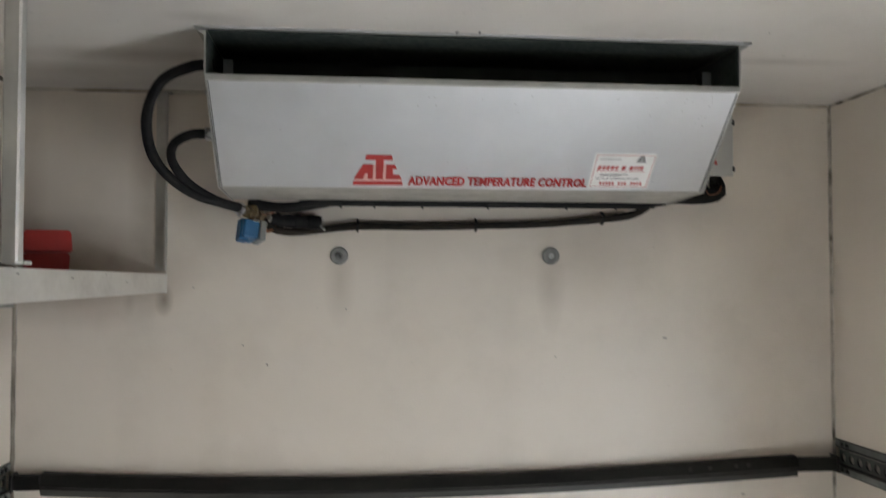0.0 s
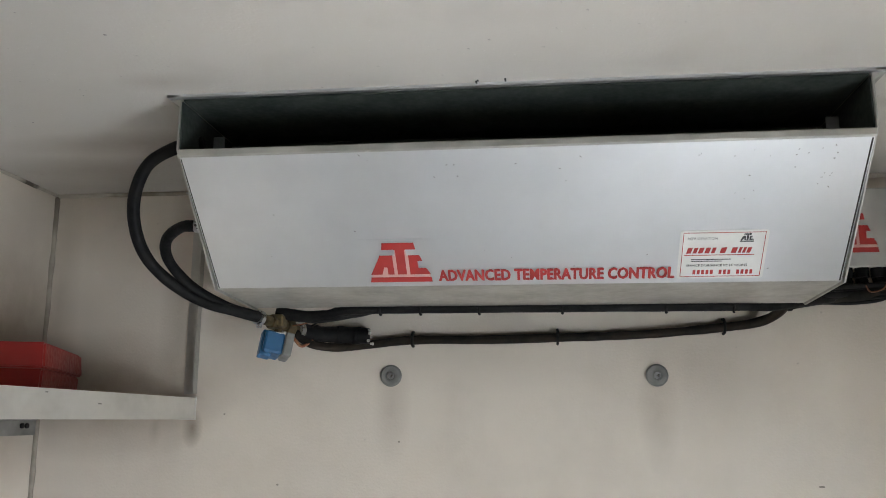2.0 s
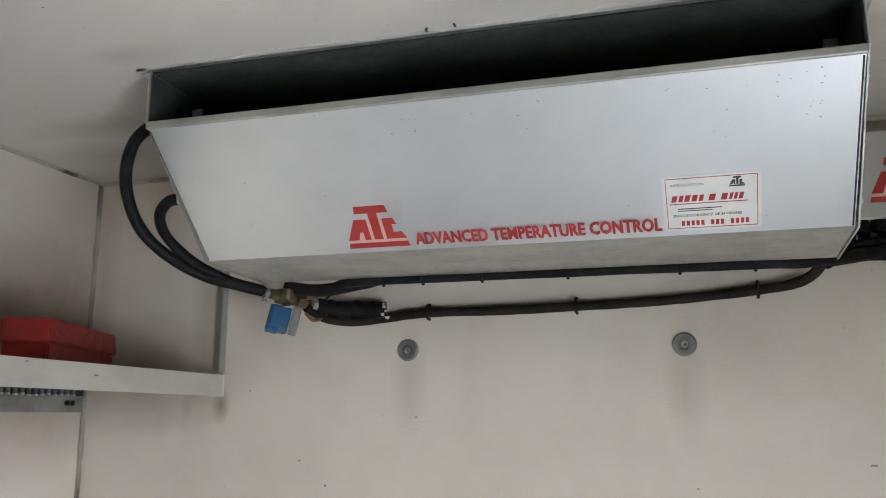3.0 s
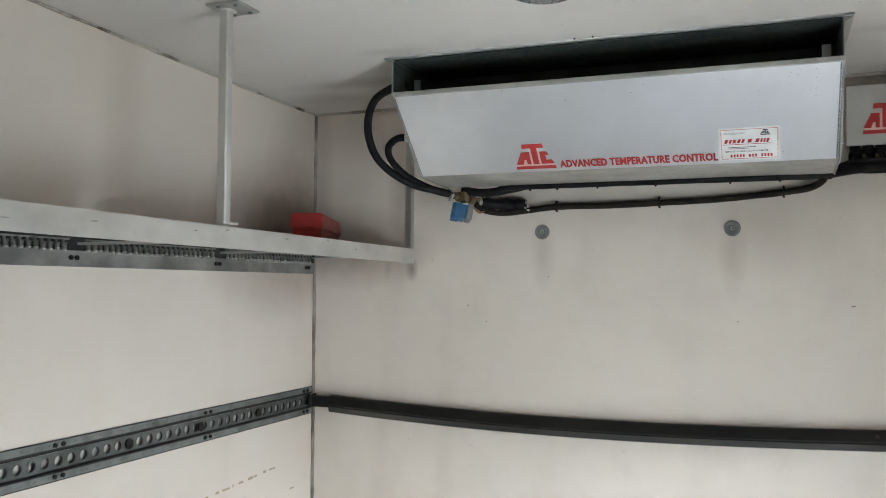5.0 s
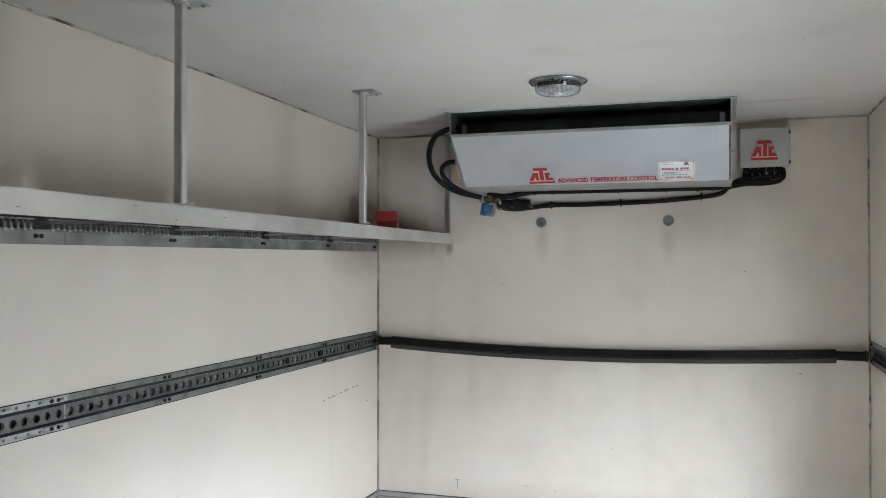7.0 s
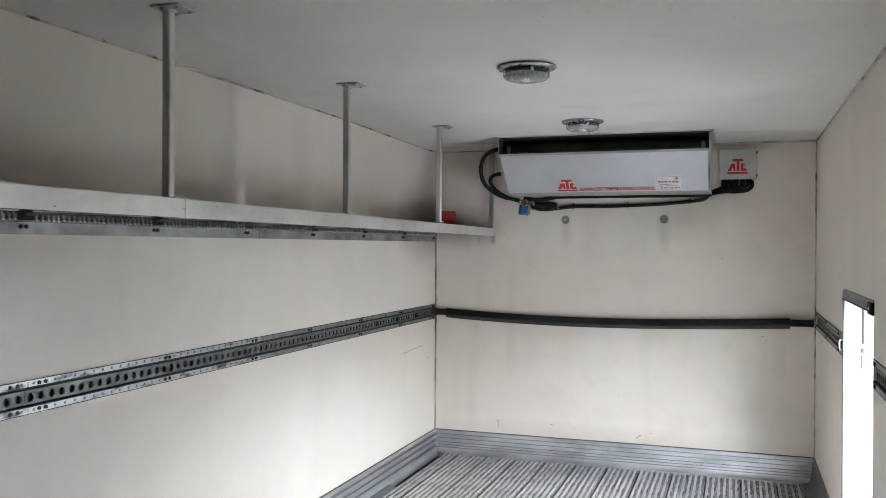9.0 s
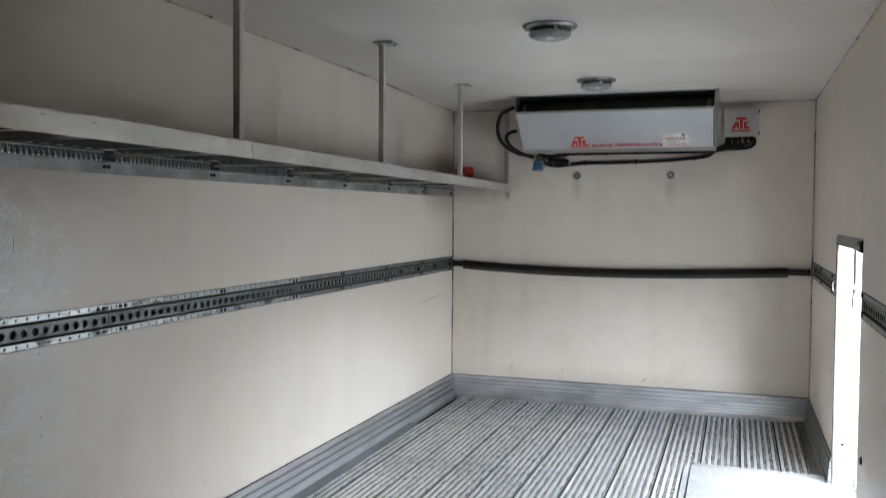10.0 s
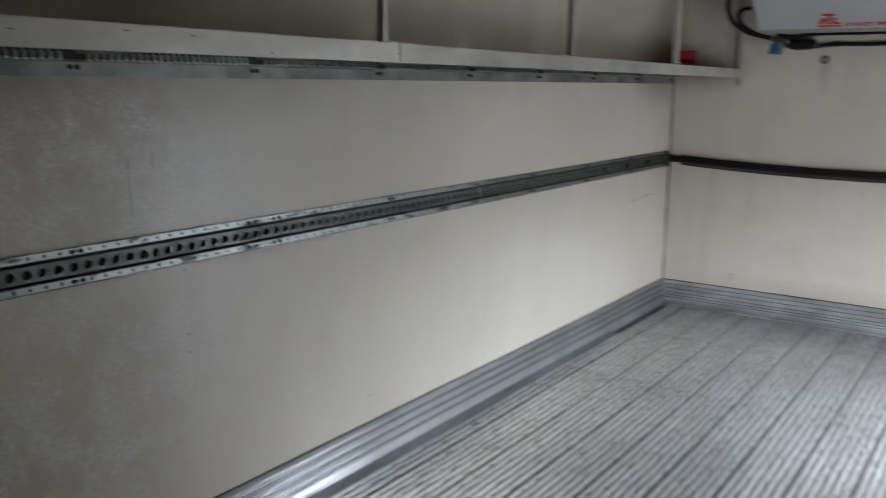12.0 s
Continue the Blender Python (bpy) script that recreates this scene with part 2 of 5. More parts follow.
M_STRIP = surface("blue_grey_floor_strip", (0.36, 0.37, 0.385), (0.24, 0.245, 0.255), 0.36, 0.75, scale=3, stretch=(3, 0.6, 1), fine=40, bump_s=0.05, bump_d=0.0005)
M_WEB = surface("dark_zinc_web", (0.15, 0.162, 0.154), (0.09, 0.097, 0.092), 0.5, 0.6, scale=12, fine=80, bump_s=0.15)
# Deck sheet: the shade on its underside is put into the colour.
M_DECK = surface("shaded_deck_sheet", (0.032, 0.030, 0.027), (0.016, 0.015, 0.013), 0.65, 0.15, scale=9, fine=60)
M_LEDGE = surface("stained_galvanised", (0.34, 0.335, 0.315), (0.16, 0.157, 0.147), 0.5, 0.5, scale=6, fine=60)
M_ALU = surface("mill_aluminium", (0.66, 0.645, 0.605), (0.46, 0.445, 0.41), 0.42, 0.65, scale=5, stretch=(1, 0.6, 1), fine=70, lo=0.42, hi=0.72)
M_BLACKIN = surface("black_interior", (0.042, 0.052, 0.047), (0.065, 0.076, 0.068), 0.6, 0.2, scale=15)
M_SHROUD = surface("green_black_sheet", (0.075, 0.090, 0.083), (0.045, 0.055, 0.050), 0.5, 0.2, scale=6, fine=40)
M_FIN = surface("dark_fins", (0.09, 0.10, 0.094), (0.055, 0.06, 0.056), 0.55, 0.5, scale=30)
M_RUBBER = surface("black_rubber", (0.006, 0.006, 0.0065), (0.013, 0.012, 0.0115), 0.6, scale=25, bump_s=0.3)
M_PIPE = surface("black_foam_pipe", (0.009, 0.008, 0.007), (0.028, 0.020, 0.014), 0.65, scale=18, bump_s=0.4)
M_STEEL = surface("blackened_steel", (0.014, 0.013, 0.012), (0.026, 0.024, 0.021), 0.5, 0.3, scale=10, stretch=(0.4, 1, 1), fine=60)
M_BAR_FACE = surface("greyer_black_steel", (0.055, 0.052, 0.047), (0.026, 0.024, 0.021), 0.5, 0.3, scale=8, stretch=(0.3, 1, 2), fine=60)
M_CHROME = surface("chrome", (0.58, 0.58, 0.58), (0.42, 0.42, 0.42), 0.14, 1.0, scale=9, rough_var=0.05, bump_s=0.03)
M_STAINLESS = surface("stainless", (0.60, 0.60, 0.60), (0.48, 0.48, 0.47), 0.3, 1.0, scale=30)
M_BRASS = surface("tarnished_brass", (0.25, 0.19, 0.10), (0.12, 0.09, 0.055), 0.45, 0.8, scale=40)
M_COPPER = surface("dull_copper", (0.42, 0.17, 0.09), (0.22, 0.10, 0.06), 0.45, 0.7, scale=40)
M_BLUE = surface("blue_plastic", (0.008, 0.12, 0.26), (0.009, 0.085, 0.19), 0.4, scale=20)
M_RIM = surface("dull_stainless_rim", (0.34, 0.34, 0.34), (0.29, 0.29, 0.29), 0.24, 1.0, scale=5, rough_var=0.06, bump_s=0.03)
M_RED = surface("red_plastic", (0.36, 0.018, 0.014), (0.27, 0.013, 0.011), 0.45, scale=12)
M_INK = surface("red_vinyl", (0.47, 0.028, 0.024), (0.40, 0.024, 0.021), 0.45, scale=30, bump_s=0.02)
M_PINK = surface("faded_vinyl", (0.74, 0.47, 0.42), (0.68, 0.40, 0.36), 0.5, scale=30, bump_s=0.02)
M_BLACKINK = surface("black_ink", (0.03, 0.03, 0.03), (0.05, 0.05, 0.05), 0.5, scale=30, bump_s=0.02)
M_GREYINK = surface("grey_ink", (0.30, 0.29, 0.28), (0.36, 0.35, 0.33), 0.5, scale=30, bump_s=0.02)
M_STICKER = surface("white_sticker", (0.78, 0.77, 0.735), (0.72, 0.71, 0.675), 0.4, scale=30, bump_s=0.02)
M_BOX = surface("grey_painted_box", (0.49, 0.48, 0.445), (0.43, 0.42, 0.39), 0.45, scale=9)
M_WASHER = surface("grey_plastic_washer", (0.26, 0.26, 0.245), (0.17, 0.17, 0.16), 0.5, 0.2, scale=25)
M_WHITE = surface("white_gelcoat", (0.80, 0.80, 0.78), (0.76, 0.76, 0.74), 0.35, scale=5)
M_PLATE = surface("pale_metal_plate", (0.20, 0.195, 0.188), (0.165, 0.16, 0.154), 0.4, 0.1, scale=4, fine=40)
M_MARK = surface("pencil_grime", (0.22, 0.19, 0.16), (0.40, 0.36, 0.31), 0.8, scale=60)
M_RUST = surface("brown_scrape", (0.36, 0.26, 0.15), (0.50, 0.42, 0.30), 0.8, scale=60)
M_ASPHALT = surface("asphalt", (0.055, 0.054, 0.052), (0.04, 0.04, 0.04), 0.85, scale=0.6, fine=40)

for m_ in (M_RUBBER, M_PIPE, M_STEEL, M_BLACKIN, M_FIN):
    m_.node_tree.nodes["Principled BSDF"].inputs["Specular IOR Level"].default_value = 0.15

m_glass, g_nt, g_b, g_co = base_mat("ribbed_glass", (0.95, 0.96, 0.96), 0.03)
g_b.inputs["Transmission Weight"].default_value = 0.93
g_b.inputs["IOR"].default_value = 1.35
wv = node(g_nt, "ShaderNodeTexWave", Scale=38.0, Distortion=0.4)
g_nt.links.new(g_co, wv.inputs["Vector"])
bump(g_nt, g_b, wv.outputs["Fac"], 0.5, 0.003)
M_GLASS = m_glass
m_frost, f_nt, f_b, f_co = base_mat("frosted_ribbed_glass", (0.93, 0.94, 0.94), 0.12)
f_b.inputs["Transmission Weight"].default_value = 0.72
f_b.inputs["IOR"].default_value = 1.3
fw_ = node(f_nt, "ShaderNodeTexWave", Scale=20.0, Distortion=0.1)
f_nt.links.new(f_co, fw_.inputs["Vector"])
bump(f_nt, f_b, fw_.outputs["Fac"], 0.55, 0.003)
M_FROST = m_frost


# ==== building helpers
def part(name, bm, material, parent=None, label="", smooth=False):
    me = bpy.data.meshes.new(name)
    bmesh.ops.recalc_face_normals(bm, faces=bm.faces)
    bm.to_mesh(me)
    bm.free()
    me.materials.append(material)
    if smooth:
        me.shade_smooth()
    ob = new(name, me)
    ob.parent = parent
    return tagged(ob, label)


def thing(name, place, label, category, group="", kind=""):
    ob = new(name)
    ob.location = place
    ob.empty_display_size = 0.05
    bpy.context.view_layer.update()
    return tagged(ob, label, category, group, kind)


def grip(ob, parent):
    """Parent ob, keeping where it stands in the world."""
    ob.parent = parent
    ob.matrix_parent_inverse = Matrix.Translation(parent.location).inverted()
    return ob


def tpart(name, bm, material, root, label="", smooth=False):
    return grip(part(name, bm, material, None, label, smooth), root)


def sub(name, bm, material, holder, label="", smooth=False):
    ob = part(name, bm, material, None, label, smooth)
    ob.parent = holder
    ob.matrix_parent_inverse = (holder.matrix_parent_inverse @ Matrix.Identity(4)).inverted() if holder.parent is None else Matrix.Identity(4)
    return ob


def add_box(bm, x0, y0, z0, x1, y1, z1, bevel=0.0, segments=1):
    made = bmesh.ops.create_cube(bm, size=1, matrix=Matrix.Translation(((x0 + x1) / 2, (y0 + y1) / 2, (z0 + z1) / 2)) @ Matrix.Diagonal((abs(x1 - x0), abs(y1 - y0), abs(z1 - z0), 1)))
    if bevel:
        edges = list({e for v in made["verts"] for e in v.link_edges})
        bmesh.ops.bevel(bm, geom=edges, offset=bevel, segments=segments, affect='EDGES', profile=0.5)
    return bm


def box(x0, y0, z0, x1, y1, z1, bevel=0.0, segments=1):
    return add_box(bmesh.new(), x0, y0, z0, x1, y1, z1, bevel, segments)


def add_prism(bm, poly, axis, a, b):
    """A polygon, in the two axes other than axis (in order x, y, z), pushed from a to b along axis."""
    def put(p, q):
        c = list(p)
        c.insert("xyz".index(axis), q)
        return bm.verts.new(c)
    lo, hi = [put(p, a) for p in poly], [put(p, b) for p in poly]
    n = len(poly)
    for i in range(n):
        bm.faces.new((lo[i], lo[(i + 1) % n], hi[(i + 1) % n], hi[i]))
    bm.faces.new(lo[::-1])
    bm.faces.new(hi)
    return bm


def prism(poly, axis, a, b):
    return add_prism(bmesh.new(), poly, axis, a, b)


def add_cyl(bm, place, way, r, depth, n=20, r2=None):
    rot = Vector((0, 0, 1)).rotation_difference(Vector(way)).to_matrix().to_4x4()
    bmesh.ops.create_cone(bm, cap_ends=True, segments=n, radius1=r, radius2=r if r2 is None else r2, depth=depth, matrix=Matrix.Translation(place) @ rot)
    return bm


def cyl(place, way, r, depth, n=20, r2=None):
    return add_cyl(bmesh.new(), place, way, r, depth, n, r2)


def smooth_line(points, steps=8):
    """Catmull-Rom line through the points."""
    p = [Vector(q) for q in points]
    p = [2 * p[0] - p[1]] + p + [2 * p[-1] - p[-2]]
    out = []
    for i in range(1, len(p) - 2):
        for k in range(steps):
            t = k / steps
            a, b, c, d = p[i - 1], p[i], p[i + 1], p[i + 2]
            out.append(0.5 * (2 * b + (c - a) * t + (2 * a - 5 * b + 4 * c - d) * t * t + (3 * b - a - 3 * c + d) * t ** 3))
    out.append(p[-2])
    return out


def add_tube(bm, points, r, n=12, steps=8, wobble=0.0):
    line = smooth_line(points, steps)
    rings = []
    up = Vector((0.31, 0.22, 0.92)).normalized()
    for i, q in enumerate(line):
        way = (line[min(i + 1, len(line) - 1)] - line[max(i - 1, 0)]).normalized()
        a = way.cross(up)
        a = a.normalized() if a.length > 1e-3 else way.orthogonal().normalized()
        b = way.cross(a).normalized()
        rr = r * (1 + wobble * noise.noise(q * 25))
        rings.append([bm.verts.new(q + rr * (math.cos(s) * a + math.sin(s) * b)) for s in (2 * math.pi * k / n for k in range(n))])
    for u, v in zip(rings, rings[1:]):
        for k in range(n):
            bm.faces.new((u[k], u[(k + 1) % n], v[(k + 1) % n], v[k]))
    bm.faces.new(rings[0][::-1])
    bm.faces.new(rings[-1])
    return bm


def tube(points, r, n=12, steps=8, wobble=0.0):
    return add_tube(bmesh.new(), points, r, n, steps, wobble)


def lathe(profile, place, n=40):
    """Turn (radius, height) pairs about the upright axis."""
    bm = bmesh.new()
    rings = []
    for r, h in profile:
        if r < 1e-5:
            rings.append([bm.verts.new((place[0], place[1], place[2] + h))])
        else:
            rings.append([bm.verts.new((place[0] + r * math.cos(2 * math.pi * k / n), place[1] + r * math.sin(2 * math.pi * k / n), place[2] + h)) for k in range(n)])
    for u, v in zip(rings, rings[1:]):
        for k in range(n):
            q = [u[k % len(u)], u[(k + 1) % len(u)], v[(k + 1) % len(v)], v[k % len(v)]]
            q = [x for i, x in enumerate(q) if x not in q[:i]]
            if len(q) > 2:
                bm.faces.new(q)
    return bm


def setting(ob, label, category):
    return tagged(ob, label, category, kind="structure")

# Unseen rear wall, kept nearly black so the rear gets little bounce light.

# ==== the box: walls, ceiling, ground
T = 0.09
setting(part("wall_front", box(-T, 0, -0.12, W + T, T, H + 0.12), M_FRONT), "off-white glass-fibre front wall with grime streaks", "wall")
RZ_L, RZ_R, RH, RD = 0.957, 0.975, 0.029, 0.024
bm = bmesh.new()
add_box(bm, -T, -L, -0.12, 0, 0, RZ_L - RH)
add_box(bm, -T, -L, RZ_L + RH, 0, 0, H + 0.12)
add_box(bm, -T, -L, RZ_L - RH, -RD, 0, RZ_L + RH)
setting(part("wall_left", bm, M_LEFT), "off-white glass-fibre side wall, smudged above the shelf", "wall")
bm = bmesh.new()
for ya, yb in ((DOOR_FAR, 0), (-L, DOOR_NEAR)):
    add_box(bm, W, ya, -0.12, W + T, yb, RZ_R - RH)
    add_box(bm, W, ya, RZ_R + RH, W + T, yb, H + 0.12)
    add_box(bm, W + RD, ya, RZ_R - RH, W + T, yb, RZ_R + RH)
add_box(bm, W, DOOR_FAR, RZ_R - RH, W + RD, DOOR_FAR + 0.018, RZ_R + RH)
add_box(bm, W, DOOR_NEAR - 0.018, RZ_R - RH, W + RD, DOOR_NEAR, RZ_R + RH)
add_box(bm, W, DOOR_NEAR, DOOR_TOP, W + T, DOOR_FAR, H + 0.12)
add_box(bm, W, DOOR_NEAR, -0.12, W + T, DOOR_FAR, -0.005)
setting(part("wall_right", bm, M_RIGHT), "off-white glass-fibre side wall with a low side door", "wall")
setting(part("wall_rear", box(-T, -L - T, -0.12, W + T, -L, H + 0.12), M_REAR), "unseen rear wall, dark to soak up bounced light", "wall")


def ceil_z(x, y):
    """The ceiling sheet lifts a little towards the left edge, away from the front wall."""
    t = min(1.0, max(0.0, (-y - 0.15) / 1.6))
    return H + 0.022 * max(0.0, 1 - x / 0.4) * t * t * (3 - 2 * t)


bm = bmesh.new()
CY = [0.0, -0.15, -0.4, -0.7, -1.0, -1.3, -1.6, -1.8, -L]
grid_ = [[[bm.verts.new((x, y, ceil_z(x, y) if k == 0 else H + 0.10)) for y in CY] for x in (0.0, 0.4, 0.8, 1.2, W)] for k in (0, 1)]
for k in (0, 1):
    for a, b in zip(grid_[k], grid_[k][1:]):
        for c in range(len(CY) - 1):
            bm.faces.new((a[c], a[c + 1], b[c + 1], b[c]))
for lo_, hi_ in ((grid_[0][0], grid_[1][0]), (grid_[0][-1], grid_[1][-1]), ([r[0] for r in grid_[0]], [r[0] for r in grid_[1]]), ([r[-1] for r in grid_[0]], [r[-1] for r in grid_[1]])):
    for c in range(len(lo_) - 1):
        bm.faces.new((lo_[c], lo_[c + 1], hi_[c + 1], hi_[c]))
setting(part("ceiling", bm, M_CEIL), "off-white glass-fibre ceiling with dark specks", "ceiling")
setting(part("ground", box(-60, -60, -1.25, 60, 60, -1.15), M_ASPHALT), "grey asphalt yard around the vehicle", "ground")

# sealant beads along the corners
def bead(name, a, b, r, material, label, follow=False):
    n = max(4, int((Vector(b) - Vector(a)).length / 0.05))
    pts = [Vector(a).lerp(Vector(b), i / n) + 0.0018 * Vector((noise.noise(Vector((i * 0.7, 1, 2))), noise.noise(Vector((i * 0.7, 5, 2))), noise.noise(Vector((i * 0.7, 9, 2))))) for i in range(n + 1)]
    if follow:
        for q in pts:
            q.z += ceil_z(q.x, q.y) - H
    setting(part(name, tube(pts, r, 8, 2, 0.5), material, None, "", True), label, "sealant")


bead("trim_ceiling_left", (0.003, -L, H - 0.003), (0.003, 0, H - 0.003), 0.0050, M_SEAM_MID, "stained sealant bead between ceiling and side wall", True)
bead("trim_ceiling_right", (W - 0.003, -L, H - 0.003), (W - 0.003, 0, H - 0.003), 0.0048, M_SEAM_MID, "stained sealant bead between ceiling and side wall")
bead("trim_ceiling_front", (0, -0.003, H - 0.003), (W, -0.003, H - 0.003), 0.007, M_SEAM_CLEAN, "yellowed sealant bead between ceiling and front wall")
bead("trim_corner_left", (0.003, -0.003, 0.14), (0.003, -0.003, H), 0.007, M_SEAM, "cracked dark sealant bead in the corner")
bead("trim_corner_right", (W - 0.003, -0.003, 0.14), (W - 0.003, -0.003, H), 0.0055, M_SEAM_MID, "stained grey sealant bead in the corner")

# ==== side door
door = thing("door_1", (W, DOOR_FAR, 0), "open white side door in a thin metal frame", "door", kind="structure")
fw = 0.022
tpart("door_frame", box(W - 0.005, DOOR_FAR - 0.004, 0.0, W + 0.004, DOOR_FAR + fw, DOOR_TOP + fw + 0.012, 0.002), M_FRAME, door, "dark metal edge strip")
tpart("door_frame", box(W - 0.005, DOOR_NEAR - fw, DOOR_TOP + 0.003, W + 0.004, DOOR_FAR - 0.0045, DOOR_TOP + fw + 0.020, 0.002), M_HEADER, door, "brownish grey head strip")
tpart("head_liner", box(W - 0.010, DOOR_NEAR - 0.002, DOOR_TOP - 0.004, W + T - 0.002, DOOR_FAR + 0.002, DOOR_TOP - 0.0005), M_HEADER, door, "brownish grey head lining")
tpart("rail_end_clip", tube([(W - 0.004, DOOR_FAR + 0.030, 0.998), (W - 0.014, DOOR_FAR + 0.030, 0.992), (W - 0.014, DOOR_FAR + 0.030, 0.958), (W - 0.004, DOOR_FAR + 0.030, 0.952)], 0.004, 8), M_WHITE, door, "pale end clip", True)
leaf = tpart("door_leaf", box(W + T + 0.01, DOOR_FAR + 0.02, 0.0, W + T + 0.85, DOOR_FAR + 0.08, DOOR_TOP + 0.02, 0.006), M_WHITE, door, "white insulated door leaf, swung open")
tpart("edge_strip", box(W + T - 0.018, DOOR_FAR - 0.012, 0.985, W + T - 0.010, DOOR_FAR - 0.0005, DOOR_TOP - 0.006, 0.002), M_STEEL, door, "narrow dark seal strip on the outer edge")
tpart("keeper", box(W + T - 0.022, DOOR_FAR - 0.018, 0.945, W + T - 0.008, DOOR_FAR - 0.0005, 0.968, 0.002), M_DARK, door, "small dark keeper")
tpart("lock_rod", tube([(W + T - 0.017, DOOR_FAR - 0.004, 0.942), (W + T - 0.021, DOOR_FAR - 0.012, 0.93), (W + T - 0.021, DOOR_FAR - 0.012, 0.89), (W + T - 0.016, DOOR_FAR - 0.004, 0.872)], 0.0035, 8), M_DARK, door, "thin dark lock rod", True)
latch = tpart("latch", box(W - 0.012, DOOR_NEAR - 0.026, DOOR_TOP - 0.012, W + 0.020, DOOR_NEAR + 0.060, DOOR_TOP + 0.034, 0.004), M_STEEL, door, "dark steel latch keeper")
sub("latch_bolt", cyl((W - 0.013, DOOR_NEAR + 0.012, DOOR_TOP + 0.012), (1, 0, 0), 0.006, 0.006, 10), M_STAINLESS, latch, "bright steel bolt head")
setting(part("trim_plug", lathe([(0.0, 0.0), (0.014, 0.0), (0.016, 0.004), (0.010, 0.007), (0.0, 0.007)], (0, 0, 0), 16), M_STEEL), "black plug low on the side wall", "plug").matrix_world = Matrix.Translation((W, -2.408, 0.40)) @ Euler((0, radians(-90), 0)).to_matrix().to_4x4()
tpart("bolt", cyl((W + 0.04, DOOR_FAR - 0.004, 0.22), (0, 1, 0), 0.008, 0.012, 10), M_STEEL, door)


# ==== kick plates
def kick_profile(foot):
    """(out from wall, height) of a ribbed aluminium kick plate."""
    p = [(0.0, 0.150), (0.007, 0.150), (0.010, 0.147), (0.010, 0.136), (0.004, 0.134), (0.004, 0.131), (0.014, 0.128), (0.016, 0.104), (0.008, 0.102), (0.008, 0.098),
         (0.016, 0.096), (0.018, 0.074), (0.010, 0.072), (0.010, 0.068), (0.019, 0.066), (0.021, 0.040), (0.012, 0.038), (0.012, 0.034), (0.024, 0.031), (0.028, 0.022), (0.034, 0.015)]
    p += [(0.040, 0.010), (foot, 0.006), (foot, -0.03), (0.0, -0.03)] if foot > 0.045 else [(0.036, 0.010), (0.036, -0.03), (0.0, -0.03)]
    return p


def front_profile():
    """(out from wall, height): flatter bands with fine shallow lines, closer together near the foot."""
    p = [(0.0, 0.150), (0.007, 0.150), (0.011, 0.147)]
    for z, d in ((0.126, 0.0040), (0.099, 0.0036), (0.072, 0.0042), (0.054, 0.0044), (0.037, 0.0044)):
        o = 0.012 + 0.07 * (0.147 - z)
        p += [(o, z + 0.0026), (o - d, z + 0.0016), (o - d, z - 0.0016), (o, z - 0.0026)]
    return p + [(0.021, 0.026), (0.026, 0.018), (0.036, 0.011), (0.055, 0.006), (0.055, -0.03), (0.0, -0.03)]


def shade_lines(bm):
    # The fine lines take a darker surface that holds their shade.
    for f in bm.faces:
        if len(f.verts) == 4 and f.calc_center_median().z > 0.03 and abs(f.verts[0].co.z - f.verts[2].co.z) < 0.0035 and f.calc_center_median().z < 0.140:
            f.material_index = 1
    return bm


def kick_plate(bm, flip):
    """Gives the grooves between the ribs a darker surface, standing for their shade."""
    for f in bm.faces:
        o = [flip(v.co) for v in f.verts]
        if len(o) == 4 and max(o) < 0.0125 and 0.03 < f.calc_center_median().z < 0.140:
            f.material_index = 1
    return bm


setting(part("baseboard_front", shade_lines(prism([(-o, z) for o, z in front_profile()], "x", 0.002, W - 0.002)), M_KICK_SCUFFED), "scuffed ribbed aluminium kick plate along the front wall", "kick plate").data.materials.append(M_STRIP)
ribs = [(0.0, 0.150), (0.008, 0.150), (0.011, 0.147)]
for k in range(37):
    z_ = 0.144 - 0.112 * k / 36
    ribs.append((0.016 + 0.0085 * math.sin(2 * math.pi * 3 * k / 36 + 0.6) + 0.006 * k / 36, z_))
ribs += [(0.026, 0.026), (0.034, 0.014), (0.040, 0.010), (0.040, -0.03), (0.0, -0.03)]
bm = prism(ribs, "y", -L, -0.004)
# Valleys between the ribs get a darker surface, their shade painted in.
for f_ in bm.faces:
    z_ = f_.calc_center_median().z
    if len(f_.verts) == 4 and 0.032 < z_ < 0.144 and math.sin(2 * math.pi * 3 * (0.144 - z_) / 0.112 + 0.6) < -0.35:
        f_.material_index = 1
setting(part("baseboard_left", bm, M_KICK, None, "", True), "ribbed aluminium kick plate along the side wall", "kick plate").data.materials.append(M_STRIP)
setting(part("trim_floor_left", prism([(0.0365, 0.011), (0.088, 0.004), (0.088, -0.021), (0.0365, -0.021)], "y", -L, -0.930), M_STRIP), "dull flat strip between kick plate and floor", "trim")
for nm, a_, b_ in (("trim_gap_left", (0.004, -L, 0.152), (0.004, -0.004, 0.152)), ("trim_gap_front", (0.004, -0.004, 0.152), (W - 0.004, -0.004, 0.152))):
    setting(part(nm, tube([a_, b_], 0.0028, 6, 1), M_DARK), "black line of dirt above the kick plate", "dirt line")
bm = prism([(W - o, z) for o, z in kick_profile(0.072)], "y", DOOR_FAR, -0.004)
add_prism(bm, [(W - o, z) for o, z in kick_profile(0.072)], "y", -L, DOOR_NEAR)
setting(part("baseboard_right", kick_plate(bm, lambda c: W - c.x), M_KICK_DIRTY_SHADED), "dirty ribbed aluminium kick plate, corner shade in its colour", "kick plate").data.materials.append(M_GROOVE)
bm = bmesh.new()
